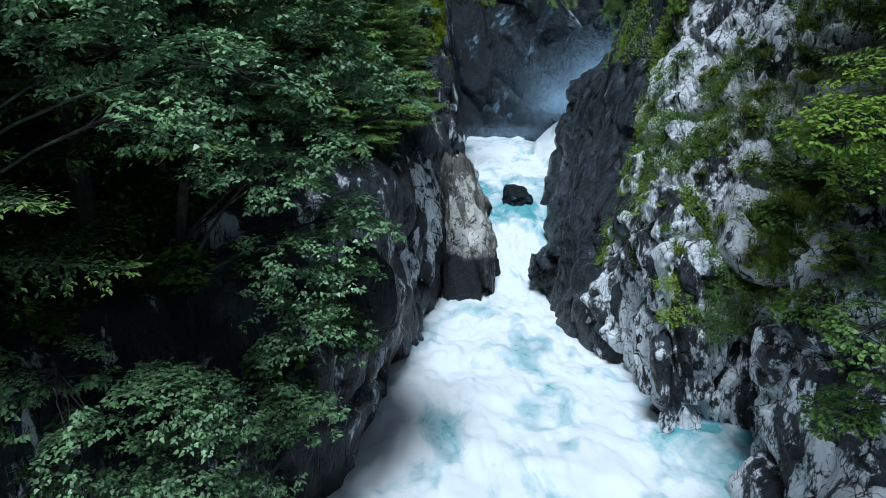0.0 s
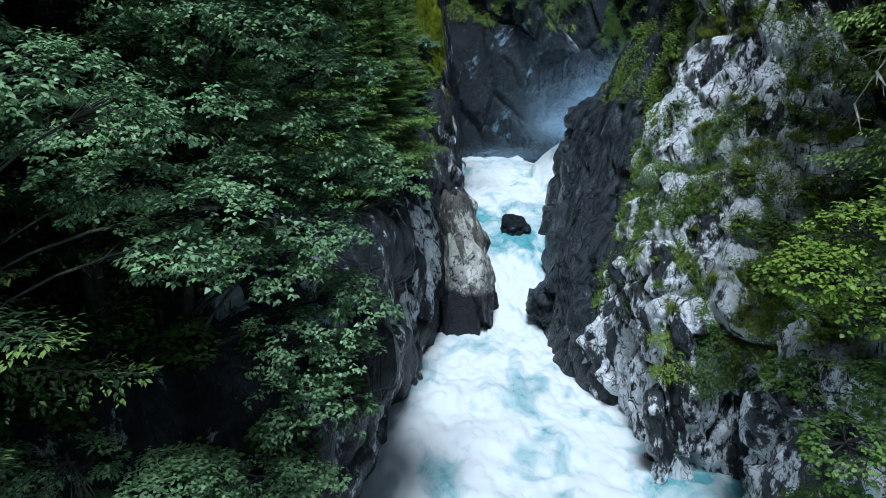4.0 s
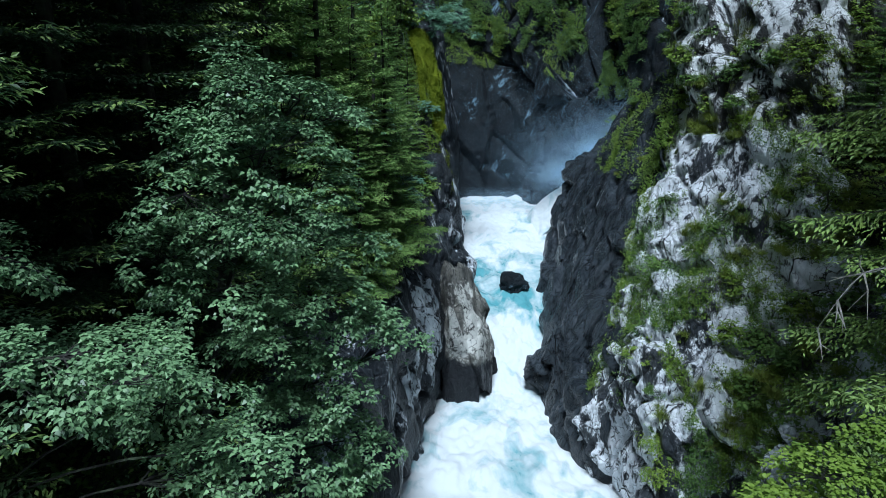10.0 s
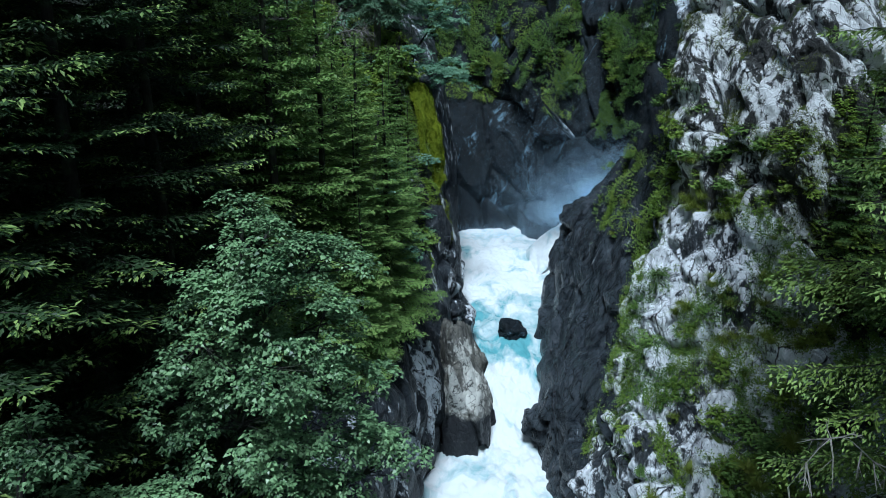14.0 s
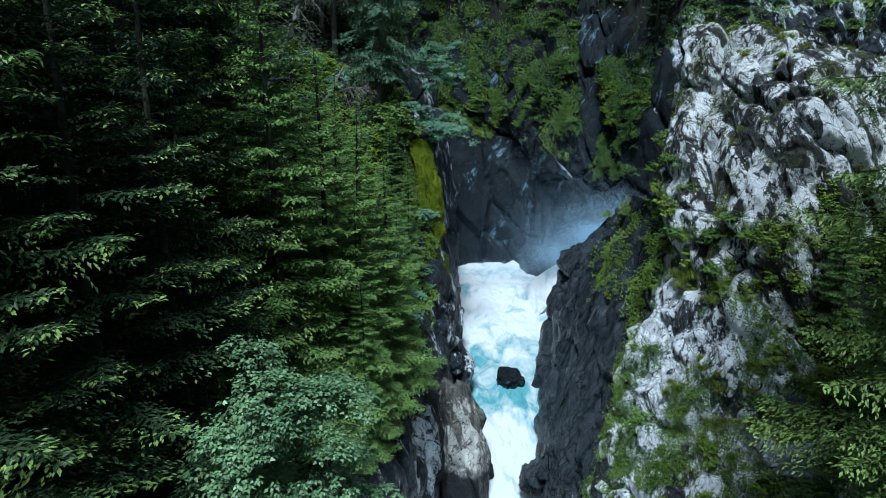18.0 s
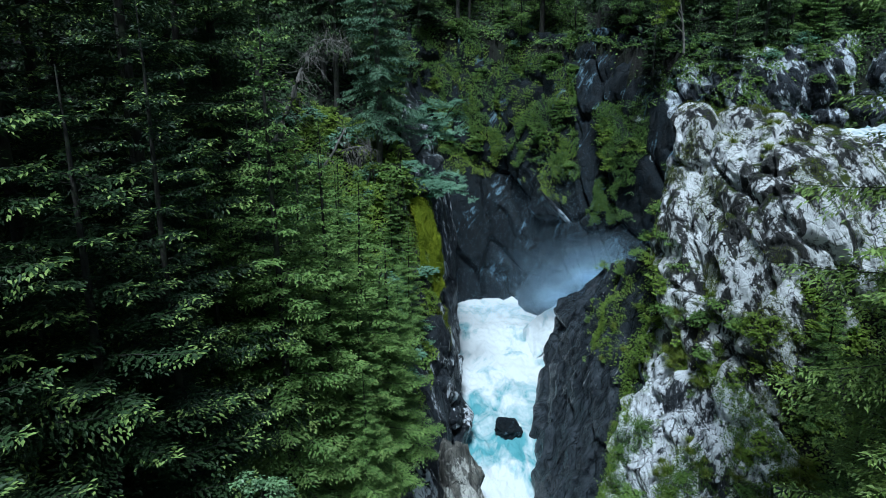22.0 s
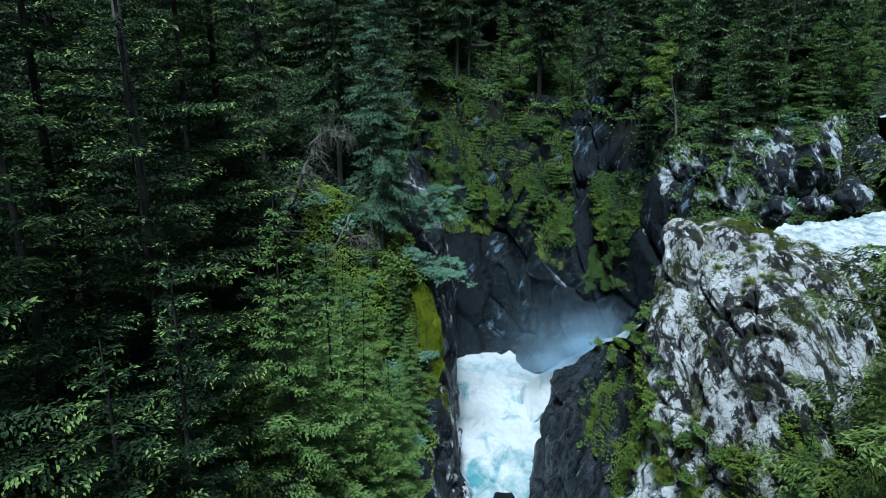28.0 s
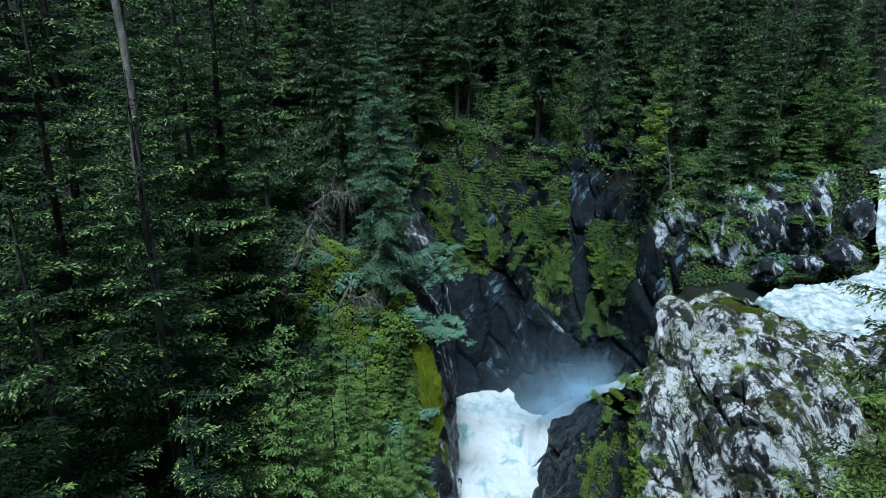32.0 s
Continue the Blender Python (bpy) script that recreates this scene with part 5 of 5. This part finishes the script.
ledge_plants("cliff_back", 40000, 0.12, 9, LEAF_BUSH, 0.11, "creeping plants over the back wall", (0.02, 0.46), (0.62, 1), deep=0.55)
ledge_plants("cliff_back", 14000, 0.3, 19, LEAF_YELLOW, 0.10, "yellow-green creepers on the back wall", (0.05, 0.44), (0.55, 0.95), deep=0.5)
ledge_plants("cliff_back", 20000, 0.1, 29, LEAF_BUSH, 0.10, "moss and creepers hanging on the back wall", (0.62, 0.88), (0.44, 0.86), deep=0.45)
ledge_plants("moss_curtain", 9000, -1.0, 49, MOSS_BRIGHT, 0.06, "tufts of bright moss on the rim", up=-1, deep=0.06)
ledge_plants("cliff_left", 9000, -0.4, 59, MOSS, 0.07, "dark green moss beside the bright moss", (0.70, 0.80), (0.5, 0.95), up=-1, deep=0.08)
ledge_plants("cliff_upper", 6000, 0.40, 39, LEAF_BUSH, 0.14, "small plants on the rock step")
ledge_plants("outcrop", 34000, 0.42, 10, MOSS, 0.05, "moss and small plants on the outcrop")


def undergrowth(x0, x1, y0, y1, n, high, leaf, mat, label, seed):
    """Low leaves, ferns and brambles covering the forest floor, in patches."""
    rng = np.random.default_rng(seed)
    x, y = rng.uniform(x0, x1, n), rng.uniform(y0, y1, n)
    p = ground_points(x, y)
    patch = fbm(p * np.array([0.5, 0.5, 0]) + seed, seed, 3)
    p[:, 2] += high * rng.uniform(0, 1, n) * np.clip(0.55 + 0.6 * patch, 0.1, 1.3)
    keep = (p[:, 2] > 5) & (patch > -0.75)
    p = p[keep]
    d = rng.normal(0, 1, p.shape) * np.array([1, 1, 0.3]) + np.array([0, -0.4, -0.3])
    l = leaf * rng.uniform(0.6, 1.4, len(p))
    vv, ff = leaves(p, d, np.array([[0, -0.5, 1.0]]) + rng.normal(0, 0.35, p.shape), l, l * 1.3, DIAMOND)
    ob = new("undergrowth", mesh_of("undergrowth", vv, ff))
    ob.data.materials.append(mat)
    return tagged(ob, label, "undergrowth", kind="stuff")


undergrowth(-9, -2, 24, 44, 34000, 1.0, 0.15, LEAF_YELLOW, "bright green undergrowth on the steep slope", 91)
# Two layers of needle-dark leaves, added where the forest inside is black shade.
undergrowth(-24, 44, 42, 95, 70000, 1.3, 0.30, NEEDLE, "dark low leaves standing in for shade inside the forest", 96)
undergrowth(-30, -9, 24, 60, 40000, 1.3, 0.26, NEEDLE, "dark low leaves standing in for shade on the wooded slope", 97)
undergrowth(-10, 14, 50, 70, 24000, 0.9, 0.20, LEAF_BUSH, "dark undergrowth under the hillside trees", 92)
undergrowth(10, 34, 40, 56, 26000, 0.6, 0.18, LEAF_BUSH, "grass and low plants on the forest edge", 93)
undergrowth(10, 20, 8, 24, 30000, 0.8, 0.11, LEAF_YELLOW, "yellow-green undergrowth on the gorge bank", 94)
undergrowth(-12, -4, 4, 24, 26000, 1.0, 0.14, LEAF_BUSH, "shaded undergrowth beneath the spruces", 95)


# ---- dead wood ----
def dead_tree(name, pts, r0, r1, label, twigs=40, twig_len=1.2, seed=1, category="dead tree", mat=None):
    rng = np.random.default_rng(seed)
    g = spline(np.array(pts, float), 14, 0)
    g += rng.normal(0, r0 * 0.25, g.shape)
    ob = empty(name, label, category)
    part("trunk", mesh_of("trunk", *tubes([(g, np.linspace(r0, r1, 14))], 8), True), mat or DEADWOOD, ob)
    if twigs:
        lines = []
        ax = unit(g[-1] - g[0])
        for k in range(twigs):
            b = g[rng.integers(3, 14)]
            d = unit(np.cross(ax, rng.normal(size=3)) + 0.35 * ax * rng.normal() + np.array([0, 0, -0.25]))
            l = twig_len * rng.uniform(0.4, 1.1)
            m = b + d * l * 0.5 + rng.normal(0, 0.06 * l, 3)
            e = b + d * l + np.array([0, 0, -0.12 * l]) + rng.normal(0, 0.06 * l, 3)
            lines.append((np.array([b, m, e]), np.array([0.018, 0.012, 0.004])))
            for s in range(2):
                lines.append((np.array([m, m + (e - m) * 0.6 + rng.normal(0, 0.16 * l, 3)]), np.array([0.008, 0.003])))
        tagged(part("branchwork", mesh_of("branchwork", *tubes(lines, 3)), mat or DEADWOOD, ob), kind="stuff")
    return ob


dead_tree("dead_tree", [(-10.6, 37.8, 20.0), (-9.6, 38, 22.5), (-8.6, 38, 24.6), (-7.6, 38, 26.6)], 0.25, 0.10, "leaning bare grey trunk with broken twigs on the slope", 60, 2.2, 3)
dead_tree("fallen_trunk", [(-9.9, 36.5, 21.3), (-9.0, 36.4, 21.4), (-8.0, 36.3, 21.4)], 0.09, 0.06, "short pale fallen trunk lying across the slope", 4, 0.6, 4, "fallen trunk")
dead_tree("fallen_trunk", [(-7.6, 36.0, 18.9), (-6.6, 36.6, 20.4), (-5.7, 37.2, 22.0)], 0.11, 0.05, "broken pale trunk lying down the slope", 26, 1.3, 5, "fallen trunk")
dead_tree("fallen_trunk", [(2.9, 69, 33.8), (6, 69, 34.0), (9.1, 69, 34.5)], 0.22, 0.16, "long grey log lying across the hillside", 8, 1.2, 6, "fallen trunk")
dead_tree("brushwood", [(-8.6, 40.2, 26.2), (-7.2, 40.2, 27.2), (-5.8, 40.2, 26.8)], 0.06, 0.03, "tangle of bare grey twigs beside the leaning trunk", 110, 1.7, 17, "dead branches")
dead_tree("brushwood", [(-6.2, 37.2, 20.6), (-5.2, 37.4, 20.9), (-4.3, 37.6, 20.8)], 0.06, 0.03, "heap of bare grey brushwood on the slope", 90, 1.3, 7, "dead branches")
dead_tree("dead_tree", [(-9.0, 18.3, 11), (-9.0, 18.3, 20), (-8.9, 18.3, 29), (-9.0, 18.2, 37)], 0.20, 0.11, "bare grey trunk standing among the spruces", 14, 0.9, 8)
dead_tree("dead_sapling", [(9.2, 9.3, 10.2), (7.6, 9.2, 11.6), (6.6, 9.1, 12.3), (5.9, 9.0, 11.4)], 0.016, 0.005, "bare pale dead sapling leaning over the bank", 14, 0.7, 9, "dead sapling")
for k, (x, y, lean, r) in enumerate(((2.6, 64, 0.4, 0.13), (9.2, 60.2, 0.1, 0.17), (15.0, 46.6, 0.1, 0.12), (24.6, 46, 0.1, 0.11))):
    z = GZ(x, y) - 0.3
    dead_tree("bare_trunk", [(x, y, z), (x + lean * 0.3, y, z + 5), (x + lean * 0.7, y, z + 10), (x + lean, y, z + 17)], r, r * 0.6, "tall grey trunk with a few dry twigs", 16, 1.3, 20 + k, "tree trunk", BARK)
dead_tree("thin_trunk", [(-3.7, 27.6, 9.0), (-3.4, 27.2, 11), (-3.0, 26.8, 14), (-2.7, 26.6, 16.5)], 0.10, 0.05, "thin dark leaning trunk on the rock edge", 10, 0.8, 40, "tree trunk", MAPLE_BARK)

# ---- spray over the falls ----
rng = np.random.default_rng(8)
cloud = []
for x, y, z, sx, sy, sz, n in ((11.6, 44.4, 10.2, 1.1, 0.5, 0.5, 60000), (9.2, 44.8, 8.6, 1.3, 0.6, 0.6, 40000), (5, 49.5, 6.0, 2.2, 1.0, 0.4, 12000), (11, 45.2, 11, 1.2, 0.5, 1.2, 30000), (8.5, 46.2, 9.2, 1.6, 0.7, 1.5, 30000), (12.6, 43.4, 12.2, 0.8, 0.5, 0.9, 12000), (8.5, 46.6, 13.0, 2.6, 0.6, 3.2, 13000), (5.5, 47.6, 9.4, 2.8, 0.7, 2.0, 9000)):
    cloud.append(np.array([x, y, z]) + rng.normal(size=(n * 3, 3)) * np.array([sx, sy, sz]))
cloud = np.concatenate(cloud)
spray = new("spray", mesh_of("spray", (cloud[:, None] + rng.normal(size=(len(cloud), 3, 3)) * 0.0070).reshape(-1, 3), np.arange(len(cloud) * 3).reshape(-1, 3)))
m, t, b = node_mat("water_drops")
b.inputs["Base Color"].default_value, b.inputs["Roughness"].default_value = (0.49, 0.69, 0.87, 1), 0.6
spray.data.materials.append(m)
tagged(spray, "fine white spray drifting over the falls", "spray", kind="stuff")
